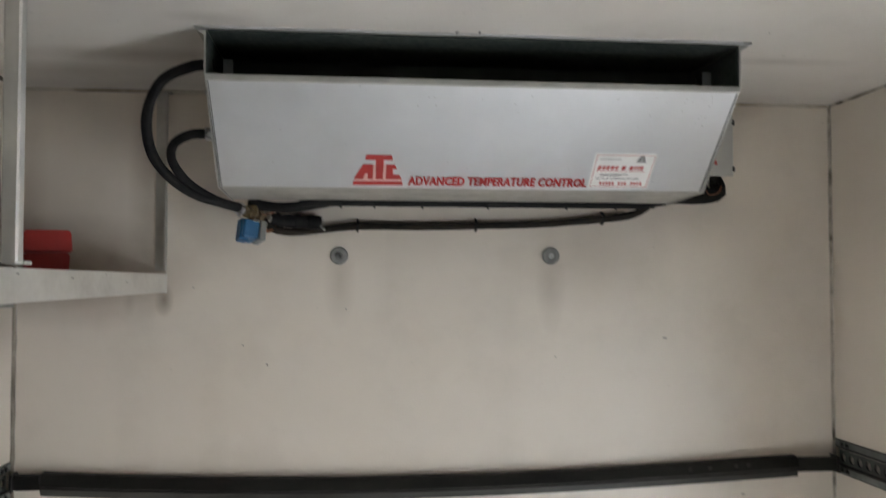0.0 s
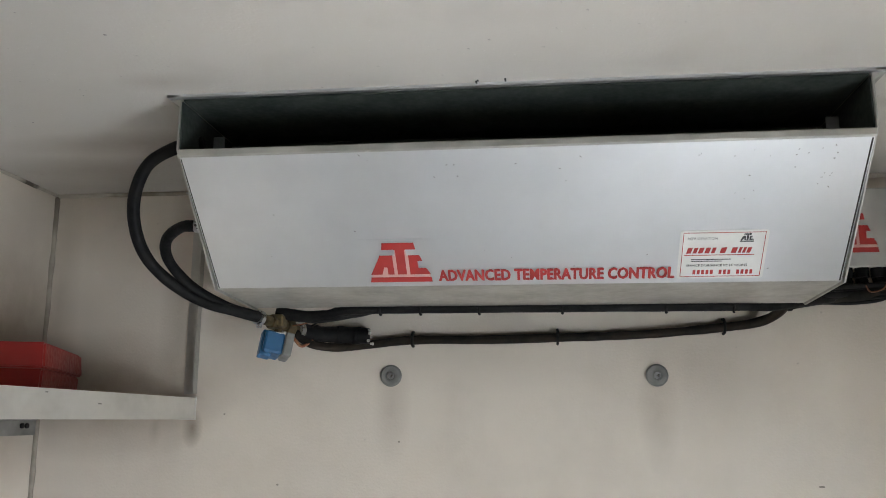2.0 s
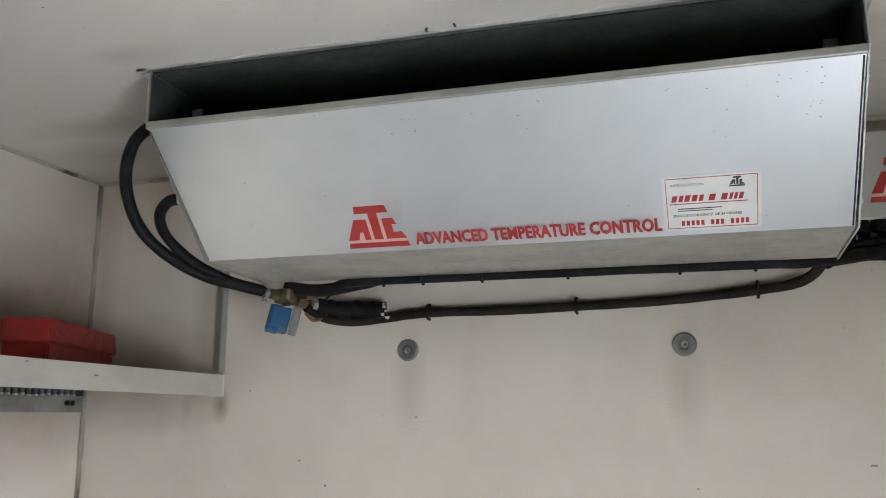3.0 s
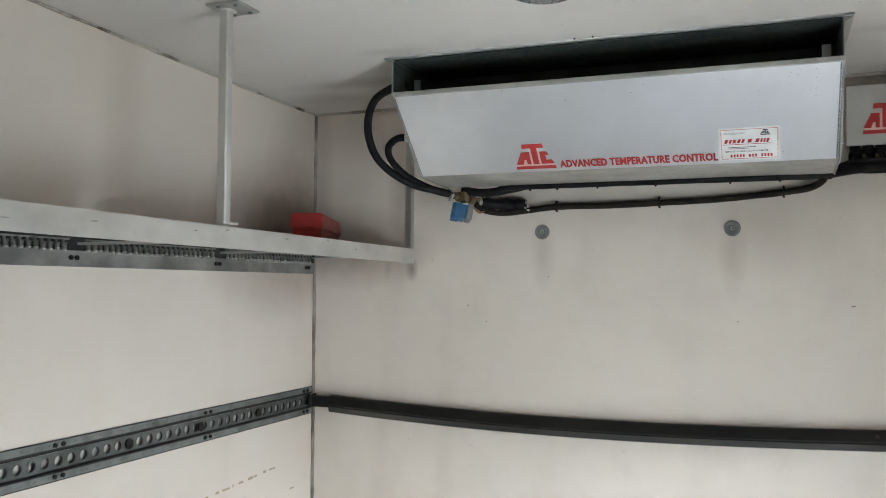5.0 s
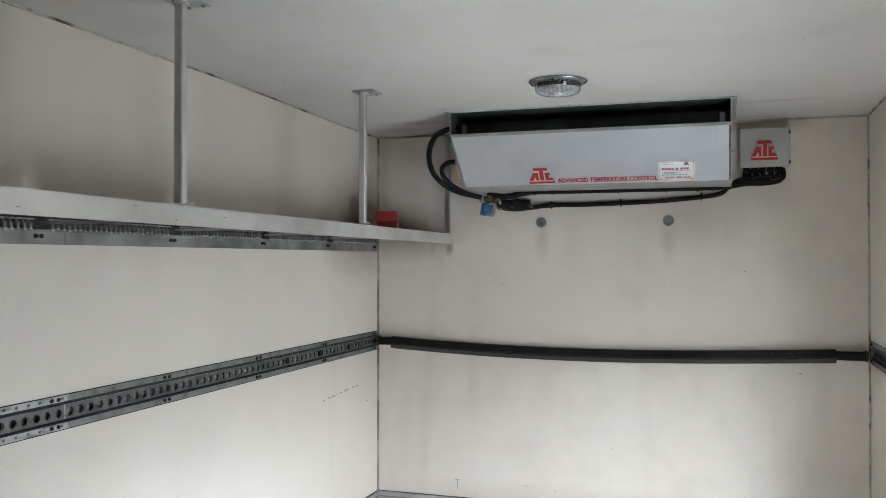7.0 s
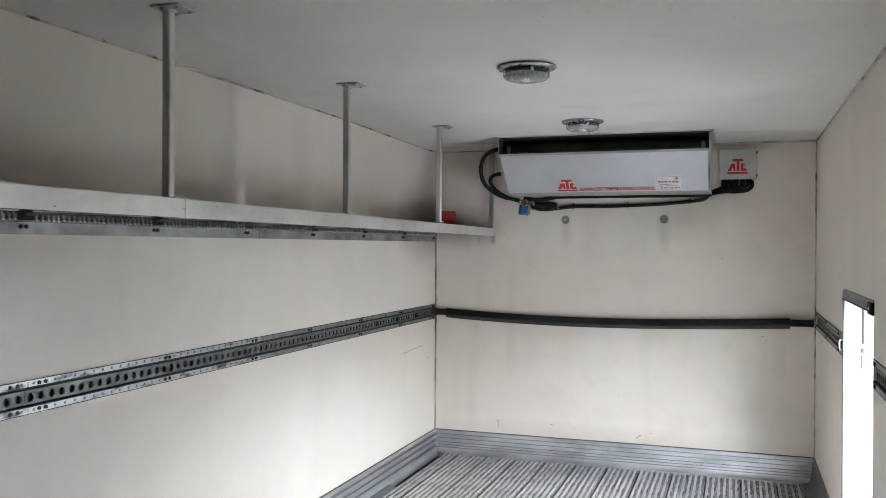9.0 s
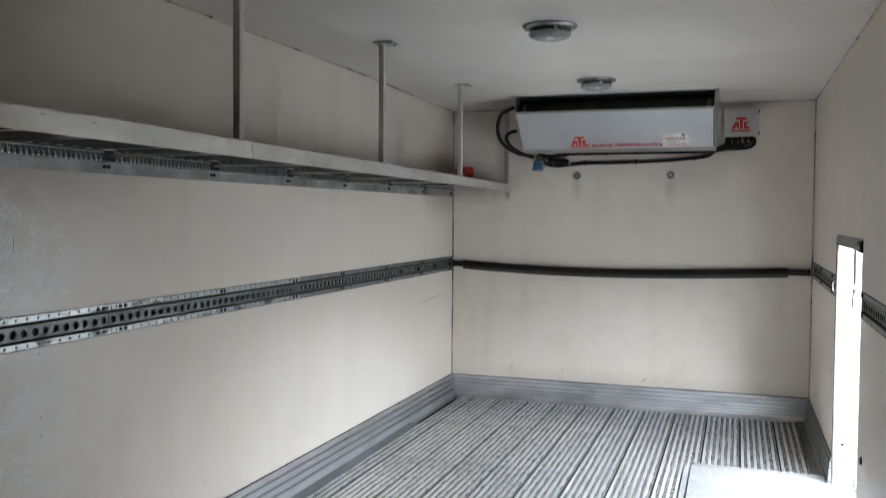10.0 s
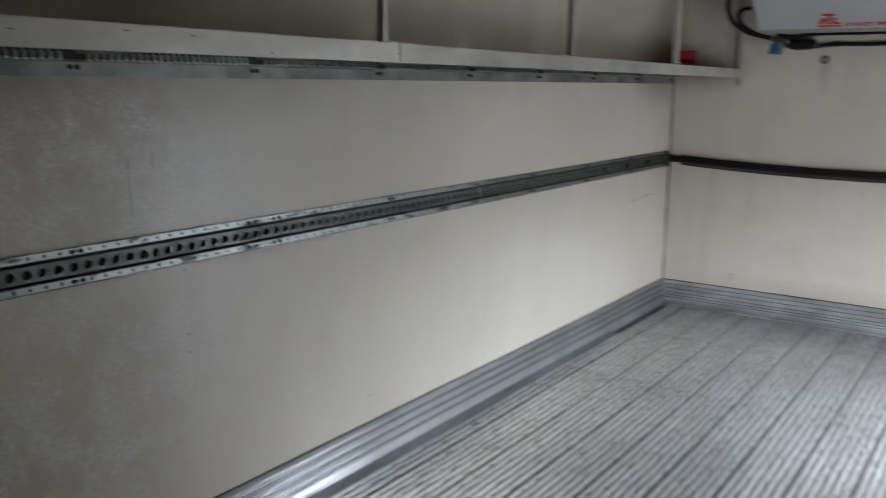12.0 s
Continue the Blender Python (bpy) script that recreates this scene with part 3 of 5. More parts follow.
for k in range(4):
    add_cyl(bm, (0.016 + 0.003 * k, -0.014, 0.135 - 0.028 * k), (0, 0, 1), 0.006, 0.018, 8)
setting(part("trim_weld", bm, M_ALU, None, "", True), "beaded weld in the kick plate corner", "weld")

# ==== evaporator
ex0, ex1 = 0.615, 1.808
TOPY, LIPZ, CRY, CRZ, PANY, PANZ = -0.650, 1.945, -0.430, 1.728, -0.185, 1.719
evap = thing("evaporator_unit", ((ex0 + ex1) / 2, -0.3, PANZ), "silver sheet-metal refrigeration evaporator hung under the ceiling", "cooling unit")
END = [(TOPY, H - 0.004), (TOPY, LIPZ), (CRY - 0.006, CRZ - 0.004), (PANY, PANZ - 0.004), (-0.12, PANZ + 0.03), (-0.04, PANZ + 0.12), (-0.04, H - 0.004)]
tpart("end_panel", prism(END, "x", ex0, ex0 + 0.003), M_GALV_DULL, evap)
tpart("end_panel", prism(END, "x", ex1 - 0.003, ex1), M_GALV_DULL, evap)
INNER = [(TOPY + 0.004, H - 0.008), (TOPY + 0.004, LIPZ + 0.004), (CRY, CRZ + 0.006), (PANY, PANZ + 0.005), (-0.12, PANZ + 0.035), (-0.05, PANZ + 0.12), (-0.05, H - 0.008)]
tpart("inner_liner", prism(INNER, "x", ex0 + 0.0035, ex0 + 0.006), M_BLACKIN, evap, "black inner lining")
tpart("inner_liner", prism(INNER, "x", ex1 - 0.006, ex1 - 0.0035), M_BLACKIN, evap, "black inner lining")
# sloping front sheet with a hemmed upper lip
bm = prism([(TOPY, LIPZ), (TOPY, LIPZ - 0.012), (CRY, CRZ), (CRY + 0.002, CRZ + 0.002), (TOPY + 0.004, LIPZ - 0.010), (TOPY + 0.004, LIPZ)], "x", ex0 + 0.006, ex1 - 0.006)
front_panel = tpart("front_panel", bm, M_GALV, evap, "brushed silver sloping front sheet")
tpart("panel_lip", box(ex0 + 0.003, TOPY - 0.004, LIPZ - 0.014, ex1 - 0.003, TOPY + 0.016, LIPZ, 0.002), M_GALV_DULL, evap)
tpart("drip_pan", prism([(CRY, CRZ), (PANY, PANZ), (PANY, PANZ + 0.004), (CRY, CRZ + 0.004)], "x", ex0 + 0.004, ex1 - 0.004), M_GALV_DULL, evap, "dull metal drip pan below")
tpart("back_plate", box(ex0 + 0.006, -0.052, PANZ + 0.10, ex1 - 0.006, -0.044, H - 0.004), M_BLACKIN, evap)
tpart("top_plate", box(ex0 + 0.006, TOPY + 0.004, H - 0.007, ex1 - 0.006, -0.05, H - 0.003), M_BLACKIN, evap)
bm = bmesh.new()
for i in range(120):
    x = ex0 + 0.03 + (ex1 - ex0 - 0.06) * i / 119
    add_box(bm, x, -0.40, LIPZ - 0.12, x + 0.001, -0.15, H - 0.012)
add_box(bm, ex0 + 0.02, -0.44, LIPZ + 0.018, ex1 - 0.02, -0.38, LIPZ + 0.022)
tpart("coil_shroud", prism([(-0.455, LIPZ + 0.020), (-0.450, LIPZ + 0.028), (-0.408, LIPZ + 0.034), (-0.400, H - 0.012), (-0.404, H - 0.012), (-0.412, LIPZ + 0.030), (-0.450, LIPZ + 0.022)], "x", ex0 + 0.008, ex1 - 0.008), M_SHROUD, evap, "dark green-black sheet over the coil")
tagged(tpart("cooling_coil", bm, M_FIN, evap, "dark finned coil"), kind="stuff")
for x, s in ((ex0 + 0.036, 1), (ex1 - 0.036, -1)):
    bm = box(x - 0.011, -0.545, LIPZ - 0.055, x + 0.011, -0.541, LIPZ + 0.058, 0.001)
    add_box(bm, x - 0.011, -0.545, LIPZ - 0.008, x + s * 0.03 if s > 0 else x + 0.011, -0.50, LIPZ - 0.004)
    tpart("bracket", bm, M_RAIL, evap, "grey metal bracket")
for x0, x1 in ((ex0 - 0.018, ex0), (ex1, ex1 + 0.020)):
    tpart("mounting_flange", box(x0, TOPY - 0.012, H - 0.005, x1, -0.06, H - 0.001), M_GALV_DULL, evap)
    tpart("gusset", prism([(x0, H - 0.005), (x1, H - 0.005), (x1 if x0 < 1 else x0, H - 0.018)], "y", TOPY, TOPY + 0.003), M_GALV_DULL, evap)
tpart("front_flange", box(ex0 - 0.018, TOPY - 0.012, H - 0.0055, ex1 + 0.020, TOPY - 0.001, H + 0.004), M_GALV, evap)
for x in (ex0, ex1):
    s = -1 if x < 1 else 1
    for y, z in ((-0.60, 1.915), (-0.52, 1.84), (-0.45, 1.765), (-0.30, 1.735), (-0.62, 1.97)):
        tpart("screw", cyl((x + s * 0.002, y, z), (1, 0, 0), 0.005, 0.006, 8), M_STAINLESS, evap)

# writing on the front sheet: u along x, v up the slope
slope = Vector((0, CRY - TOPY, CRZ - (LIPZ - 0.012))).normalized()
out = Vector((1, 0, 0)).cross(slope).normalized()
if out.y > 0:
    out = -out


def on_sheet(u, v, lift):
    return Vector((u, CRY, CRZ)) - slope * v + out * lift


def add_patch(bm, pts, lift, to_world=on_sheet):
    lo = [bm.verts.new(to_world(u, v, 0.0001)) for u, v in pts]
    hi = [bm.verts.new(to_world(u, v, lift)) for u, v in pts]
    n = len(pts)
    for i in range(n):
        bm.faces.new((lo[i], lo[(i + 1) % n], hi[(i + 1) % n], hi[i]))
    bm.faces.new(hi)
    bm.faces.new(lo[::-1])
    return bm


def rect(u0, v0, u1, v1):
    return [(u0, v0), (u1, v0), (u1, v1), (u0, v1)]


def emblem_shapes(u, v, s):
    """Plain slanted blocks over a bar, s wide, standing at (u, v)."""
    k = [[(0.0, 0.0), (1.0, 0.0), (0.985, 0.12), (0.015, 0.12)],
         [(0.02, 0.19), (0.20, 0.66), (0.40, 0.66), (0.40, 0.19), (0.30, 0.19), (0.30, 0.37), (0.25, 0.37), (0.20, 0.19)],
         [(0.455, 0.19), (0.455, 0.80), (0.24, 0.80), (0.26, 0.96), (0.76, 0.96), (0.78, 0.80), (0.60, 0.80), (0.60, 0.19)],
         [(0.655, 0.19), (0.98, 0.19), (0.92, 0.34), (0.79, 0.34), (0.79, 0.52), (0.87, 0.52), (0.83, 0.66), (0.655, 0.66)]]
    return [[(u + s * a, v + s * 0.80 * b) for a, b in poly] for poly in k]


for u0, u1 in ((ex0 + 0.0075, ex0 + 0.0090), (ex1 - 0.0105, ex1 - 0.0078)):
    tpart("edge_gap", add_patch(bmesh.new(), rect(u0, 0.001, u1, 0.296), 0.0006), M_DARK, evap, "dark gap beside the folded edge")
bm = add_patch(bmesh.new(), rect(0.918, 0.006, 1.056, 0.112), 0.0005)
tpart("clear_backing", bm, M_GALV, evap, "clear film under the emblem")
def emblem_ground(u, v, s):
    k = [(0.02, 0.01), (0.98, 0.01), (0.97, 0.20), (0.80, 0.20), (0.80, 0.65), (0.62, 0.65), (0.62, 0.81), (0.44, 0.81), (0.44, 0.65), (0.21, 0.65), (0.04, 0.20)]
    return [(u + s * a, v + s * 0.80 * b) for a, b in k]


tpart("emblem_ground", add_patch(bmesh.new(), emblem_ground(0.931, 0.011, 0.120), 0.0008), M_PINK, evap, "pale pink ground of the emblem")
bm = bmesh.new()
for poly in emblem_shapes(0.931, 0.011, 0.120):
    add_patch(bm, poly, 0.0012)
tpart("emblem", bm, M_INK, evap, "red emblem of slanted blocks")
sticker = tpart("sticker", add_patch(bmesh.new(), [(1.512, 0.010), (1.656, 0.010), (1.6595, 0.0115), (1.661, 0.015), (1.661, 0.113), (1.6595, 0.1165), (1.656, 0.118), (1.512, 0.118), (1.5085, 0.1165), (1.507, 0.113), (1.507, 0.015), (1.5085, 0.0115)], 0.0008), M_STICKER, evap, "white service sticker with red border")
bm = bmesh.new()
for r_ in (rect(1.5125, 0.0145, 1.6555, 0.0155), rect(1.5125, 0.1125, 1.6555, 0.1135), rect(1.5125, 0.0155, 1.5135, 0.1125), rect(1.6545, 0.0155, 1.6555, 0.1125)):
    add_patch(bm, r_, 0.0013)
sub("border", bm, M_INK, sticker)
bm = bmesh.new()
u0 = 1.520
for w_ in (0.010, 0.008, 0.010, 0.010, 0.008, 0, 0.012, 0, 0.011, 0.006, 0.006, 0.008):
    if w_:
        add_patch(bm, [(u0, 0.068), (u0 + w_ * 0.8, 0.068), (u0 + w_ * 0.8 + 0.003, 0.080), (u0 + 0.003, 0.080)], 0.0014)
    u0 += w_ + 0.0014 if w_ else 0.006
add_patch(bm, rect(1.517, 0.063, 1.640, 0.0642), 0.0014)
tagged(sub("name_block", bm, M_INK, sticker, "red slanted bars"), kind="stuff")
bm = bmesh.new()
add_patch(bm, rect(1.530, 0.053, 1.600, 0.0545), 0.0014)
add_patch(bm, rect(1.530, 0.049, 1.585, 0.0503), 0.0014)
for poly in emblem_shapes(1.612, 0.092, 0.024):
    add_patch(bm, poly, 0.0014)
tagged(sub("small_print", bm, M_BLACKINK, sticker), kind="stuff")
bm = bmesh.new()
u0 = 1.535
for k in range(14):
    if k not in (5, 9):
        add_patch(bm, rect(u0, 0.020, u0 + 0.0050, 0.0295), 0.0014)
    u0 += 0.0078
tagged(sub("number_block", bm, M_INK, sticker, "row of red bars"), kind="stuff")


def lettering(name, text, size, place, material, holder, label="", bold=0.0):
    """Flat raised letters laid on the sloping sheet."""
    cu = bpy.data.curves.new(name, 'FONT')
    cu.body, cu.size, cu.extrude, cu.resolution_u, cu.offset, cu.space_character = text, size, 0.0003, 2, bold, 1.03 if bold else 1.0
    tmp = bpy.data.objects.new(name, cu)
    me = bpy.data.meshes.new_from_object(tmp)
    bpy.data.objects.remove(tmp)
    me.materials.clear()
    me.materials.append(material)
    o = on_sheet(place[0], place[1], 0.0012)
    rot = Matrix(((1, 0, 0), tuple(-slope), tuple(out))).transposed().to_4x4()
    me.transform(Matrix.Translation(o) @ rot)
    ob = new(name, me)
    ob.parent = holder
    return tagged(ob, label)


words = lettering("lettering", "ADVANCED TEMPERATURE CONTROL", 0.0360, (0, 0), M_INK, None, "bold red condensed capitals", 0.0005)
x_lo, x_hi = min(v.co.x for v in words.data.vertices), max(v.co.x for v in words.data.vertices)
k_ = (1.502 - 1.064) / (x_hi - x_lo)
words.data.transform(Matrix.Translation((1.064, 0, 0)) @ Matrix.Diagonal((k_, 1, 1, 1)) @ Matrix.Translation((-x_lo, 0, 0)) @ Matrix.Translation(-slope * 0.0135))
# heavier uprights: the same letters laid again a little to either side
heavy = bmesh.new()
for dx, lift_ in ((0.0, 0.0), (-0.0009, 0.0007), (0.0009, 0.0014)):
    n_ = len(heavy.verts)
    heavy.from_mesh(words.data)
    heavy.verts.ensure_lookup_table()
    bmesh.ops.translate(heavy, verts=heavy.verts[n_:], vec=Vector((dx, 0, 0)) + out * lift_)
heavy.to_mesh(words.data)
heavy.free()
grip(words, evap)
lettering("lettering", "REFRIGERATION", 0.0072, (1.520, 0.098), M_GREYINK, sticker, "small grey capitals")
lettering("lettering", "SERVICE D'URGENCE DE 24 HEURES", 0.0068, (1.522, 0.038), M_BLACKINK, sticker, "small black capitals")
# chips and dents on the sheet
bm = bmesh.new()
for k in range(46):
    if k % 2 == 0:
        u_, v_ = rng.triangular(1.50, 1.79, 1.72), rng.triangular(0.16, 0.297, 0.27)
    else:
        u_, v_ = rng.uniform(0.64, 1.78), rng.choice((rng.uniform(0.02, 0.29), rng.uniform(0.22, 0.295), rng.uniform(0.01, 0.07)))
    a_, b_ = rng.uniform(0.0007, 0.0028), rng.uniform(0.0005, 0.0013)
    turn_ = rng.uniform(-0.9, 0.9)
    add_patch(bm, [(u_ + a_ * p_ * math.cos(turn_) - b_ * q_ * math.sin(turn_), v_ + a_ * p_ * math.sin(turn_) + b_ * q_ * math.cos(turn_)) for p_, q_ in ((-1, -0.2), (-0.2, -1), (1, -0.3), (0.4, 0.9), (-0.5, 0.7))], 0.0004)
tagged(tpart("chip_marks", bm, M_GREYINK, evap, "small dark chips on the sheet"), kind="stuff")

# ==== hoses, valve, pipes
H1 = [(0.625, -0.558, 1.988), (0.568, -0.552, 1.981), (0.503, -0.532, 1.952), (0.466, -0.500, 1.886), (0.462, -0.452, 1.814), (0.486, -0.397, 1.762), (0.539, -0.325, 1.720), (0.600, -0.272, 1.702), (0.640, -0.232, 1.693)]
tagged(part("refrigerant_hose", tube(H1, 0.0123, 14, 10, 0.06), M_RUBBER, None, "", True), "thick black rubber hose looping from the cooling unit", "hose", "refrigerant hoses")
H2 = [(0.600, -0.500, 1.840), (0.560, -0.488, 1.840), (0.515, -0.450, 1.822), (0.504, -0.405, 1.788), (0.530, -0.345, 1.745), (0.580, -0.285, 1.712), (0.625, -0.235, 1.698)]
hose2 = tagged(part("refrigerant_hose", tube(H2, 0.0112, 14, 10, 0.06), M_RUBBER, None, "", True), "shorter black rubber hose below the first loop", "hose", "refrigerant hoses")
grip(part("hose_fitting", cyl((0.604, -0.501, 1.840), (1, 0.15, 0), 0.015, 0.018, 6), M_STAINLESS, None, "steel hex fitting"), hose2)

valve = thing("solenoid_valve", (0.668, -0.17, 1.69), "tarnished brass valve with a bright blue coil", "valve")
va, vb = Vector((0.640, -0.232, 1.692)), Vector((0.694, -0.100, 1.676))
tpart("valve_body", tube([va, va.lerp(vb, 0.3), va.lerp(vb, 0.6), vb], 0.012, 10), M_BRASS, valve, "tarnished brass body")
tpart("hex_nut", cyl(va.lerp(vb, 0.35), vb - va, 0.017, 0.026, 6), M_BRASS, valve)
tpart("hex_nut", cyl(va.lerp(vb, 0.72), vb - va, 0.017, 0.026, 6), M_BRASS, valve)
bm = box(-0.026, -0.022, -0.022, 0.012, 0.022, 0.022, 0.004)
add_box(bm, -0.030, -0.012, -0.028, -0.006, 0.012, 0.024, 0.002)
bmesh.ops.transform(bm, matrix=Matrix.Translation((0.664, -0.185, 1.634)) @ Euler((radians(-14), radians(12), radians(28))).to_matrix().to_4x4() @ Matrix.Scale(1.15, 4), verts=bm.verts)
tpart("coil", bm, M_BLUE, valve, "bright blue plastic coil")
bm = box(0.0135, -0.021, -0.021, 0.030, 0.021, 0.026, 0.002)
bmesh.ops.transform(bm, matrix=Matrix.Translation((0.664, -0.185, 1.634)) @ Euler((radians(-14), radians(12), radians(28))).to_matrix().to_4x4() @ Matrix.Scale(1.15, 4), verts=bm.verts)
tpart("coil_bracket", bm, M_WASHER, valve, "grey metal coil bracket")
tpart("coil_washer", cyl((0.666, -0.182, 1.664), (0.1, -0.2, 1), 0.021, 0.005, 20), M_STICKER, valve, "white plastic ring")
tpart("valve_block", box(0.652, -0.196, 1.676, 0.682, -0.156, 1.704, 0.004), M_BRASS, valve, "tarnished brass block")
bm = tube([(0.690, -0.128, 1.655), (0.700, -0.105, 1.640), (0.715, -0.085, 1.650), (0.722, -0.07, 1.664)], 0.004, 8)
tpart("copper_elbow", bm, M_COPPER, valve, "thin copper elbow", True)
tpart("capillary", tube([(0.690, -0.15, 1.682), (0.72, -0.135, 1.690), (0.76, -0.150, 1.706), (0.79, -0.17, 1.716)], 0.0018, 6), M_COPPER, valve, "thin copper line", True)
tpart("stem", tube([(0.668, -0.172, 1.690), (0.667, -0.176, 1.676), (0.666, -0.18, 1.660)], 0.009, 10), M_BRASS, valve)
for q, w_ in ((va, 0.0105), (vb.lerp(va, 0.04), 0.013)):
    c = tpart("hose_clamp", cyl(q, vb - va, 0.0165 if w_ < 0.011 else 0.0205, w_, 20), M_STAINLESS, valve, "shiny steel clamp")
    sub("clamp_screw", box(q.x - 0.005, q.y - 0.006, q.z - 0.022, q.x + 0.005, q.y + 0.006, q.z - 0.014, 0.001), M_STAINLESS, c)
tpart("thin_wire", tube([(0.700, -0.10, 1.672), (0.72, -0.09, 1.688), (0.76, -0.12, 1.705), (0.80, -0.15, 1.716)], 0.0022, 6), M_RUBBER, valve, "thin black wire", True)

tagged(part("insulated_sleeve", tube([vb, (0.725, -0.065, 1.672), (0.775, -0.035, 1.672), (0.845, -0.026, 1.669)], 0.0190, 14, 8, 0.12), M_RUBBER, None, "", True), "taped black foam sleeve on the suction line", "pipe sleeve")
for k, (q, r_) in enumerate((((0.722, -0.068, 1.672), 0.0208), ((0.775, -0.035, 1.672), 0.0208), ((0.815, -0.029, 1.670), 0.0205))):
    tagged(part("tape_band", tube([Vector(q) + Vector((-0.008, 0.004, 0)), Vector(q), Vector(q) + Vector((0.008, -0.003, 0))], r_, 12, 3, 0.15), M_RUBBER, bpy.data.objects["insulated_sleeve"], "black tape band", True))
PIPE = [(0.690, -0.125, 1.668), (0.715, -0.075, 1.648), (0.760, -0.035, 1.642), (0.830, -0.018, 1.648), (0.948, -0.015, 1.660), (1.12, -0.015, 1.660), (1.292, -0.015, 1.664), (1.48, -0.015, 1.670), (1.672, -0.015, 1.686), (1.750, -0.030, 1.697), (1.785, -0.075, 1.716), (1.792, -0.12, 1.745)]
pipe = tagged(part("suction_pipe", tube(PIPE, 0.0105, 12, 10, 0.14), M_PIPE, None, "", True), "sagging black insulated pipe clipped to the wall", "pipe")
for x, z in ((0.948, 1.660), (1.292, 1.664), (1.672, 1.686)):
    bm = tube([(x, -0.001, z + 0.020), (x, -0.020, z + 0.016), (x, -0.028, z), (x, -0.019, z - 0.012), (x, -0.002, z - 0.014)], 0.0034, 8)
    part("pipe_clip", bm, M_RUBBER, pipe, "black saddle clip", True)
bm = bmesh.new()
for k in range(7):
    a = math.pi * (0.75 + 0.95 * k / 6)
    q = Vector((0.846 + 0.004 * (k % 3), -0.026 + 0.019 * math.cos(a), 1.669 + 0.019 * math.sin(a)))
    add_box(bm, q.x - 0.002 - 0.002 * (k % 2), q.y - 0.004, q.z - 0.003, q.x + 0.002, q.y + 0.004, q.z + 0.002 + 0.002 * (k % 2), 0.001)
part("tape_end", bm, M_BOX, pipe, "ragged pale tape")
LOOM = [(0.655, -0.150, 1.712), (0.72, -0.165, 1.704), (0.78, -0.176, 1.704), (0.84, -0.180, 1.714), (1.1, -0.180, 1.715), (1.4, -0.180, 1.715), (1.66, -0.180, 1.715), (1.74, -0.160, 1.716), (1.82, -0.105, 1.730), (1.90, -0.060, 1.745)]
SLACK = [(0.660, -0.170, 1.712), (0.70, -0.168, 1.704), (0.75, -0.168, 1.699), (0.80, -0.168, 1.704), (0.86, -0.160, 1.716), (0.93, -0.150, 1.735)]
loom = tagged(part("cable_loom", tube(LOOM, 0.0110, 10, 6, 0.1), M_RUBBER, None, "", True), "black cable loom tied under the drip pan", "cable")
part("slack_cable", tube(SLACK, 0.0135, 10, 6, 0.1), M_RUBBER, loom, "thick slack cable", True)
for x in (0.90, 0.99, 1.12, 1.30, 1.52, 1.66):
    part("cable_tie", tube([(x, -0.180, 1.722), (x, -0.191, 1.713), (x, -0.184, 1.704), (x + 0.002, -0.180, 1.701)], 0.0030, 6), M_RUBBER, loom, "", True)

# ==== control box
cb = thing("control_box", (1.955, 0, 1.816), "grey metal control box with a red emblem beside the cooling unit", "control box")
tpart("box_body", box(1.852, -0.050, 1.818, 2.058, -0.001, 1.994, 0.003), M_BOX, cb)
lid = tpart("lid", box(1.848, -0.058, 1.815, 2.062, -0.050, 1.998, 0.003), M_BOX, cb)


def on_lid(u, v, lift):
    return Vector((u, -0.058 - lift, v))


sub("emblem_ground", add_patch(bmesh.new(), emblem_ground(1.893, 1.848, 0.118), 0.0005, on_lid), M_PINK, lid, "pale pink ground of the emblem")
bm = bmesh.new()
for poly in emblem_shapes(1.893, 1.848, 0.118):
    add_patch(bm, poly, 0.0009, on_lid)
sub("emblem", bm, M_INK, lid, "red emblem of slanted blocks")
for z in (1.836, 1.975):
    tpart("latch", box(2.058, -0.060, z - 0.008, 2.066, -0.046, z + 0.008, 0.002), M_BLACKINK, cb, "black corner screw")
for x in (1.875, 1.91, 1.945, 1.98, 2.015):
    tpart("cable_gland", cyl((x, -0.028, 1.806), (0, 0, 1), 0.0155, 0.022, 14), M_RUBBER, cb, "black plastic cable gland")
wires = thing("wiring_bundle", (1.93, -0.03, 1.75), "loose black wires bundled below the control box", "wires")
for k, x in enumerate((1.875, 1.91, 1.945, 1.98, 2.015, 2.035)):
    zb = 1.748 + 0.003 * k
    pts = [(x, -0.028, 1.80), (x + 0.004, -0.032, 1.775), (x - 0.012, -0.036 - 0.004 * (k % 3), zb + 0.008), (x - 0.06, -0.045, zb - 0.004), (1.80 + 0.006 * k, -0.09, 1.722 + 0.004 * k)]
    tpart("wire", tube(pts, 0.0085 if k % 2 else 0.0105, 8, 6, 0.1), M_RUBBER, wires, "", True)
for k in range(9):
    x = 1.868 + 0.021 * k
    pts = [(x, -0.008, 1.812), (x + 0.006 * (k % 3 - 1), -0.009, 1.785), (x - 0.004 + 0.01 * (k % 2), -0.016 - 0.006 * (k % 3), 1.762), (x - 0.03, -0.040, 1.748 + 0.004 * (k % 4))]
    tpart("wire", tube(pts, 0.0055 + 0.001 * (k % 3), 7, 5, 0.1), M_RUBBER, wires, "", True)
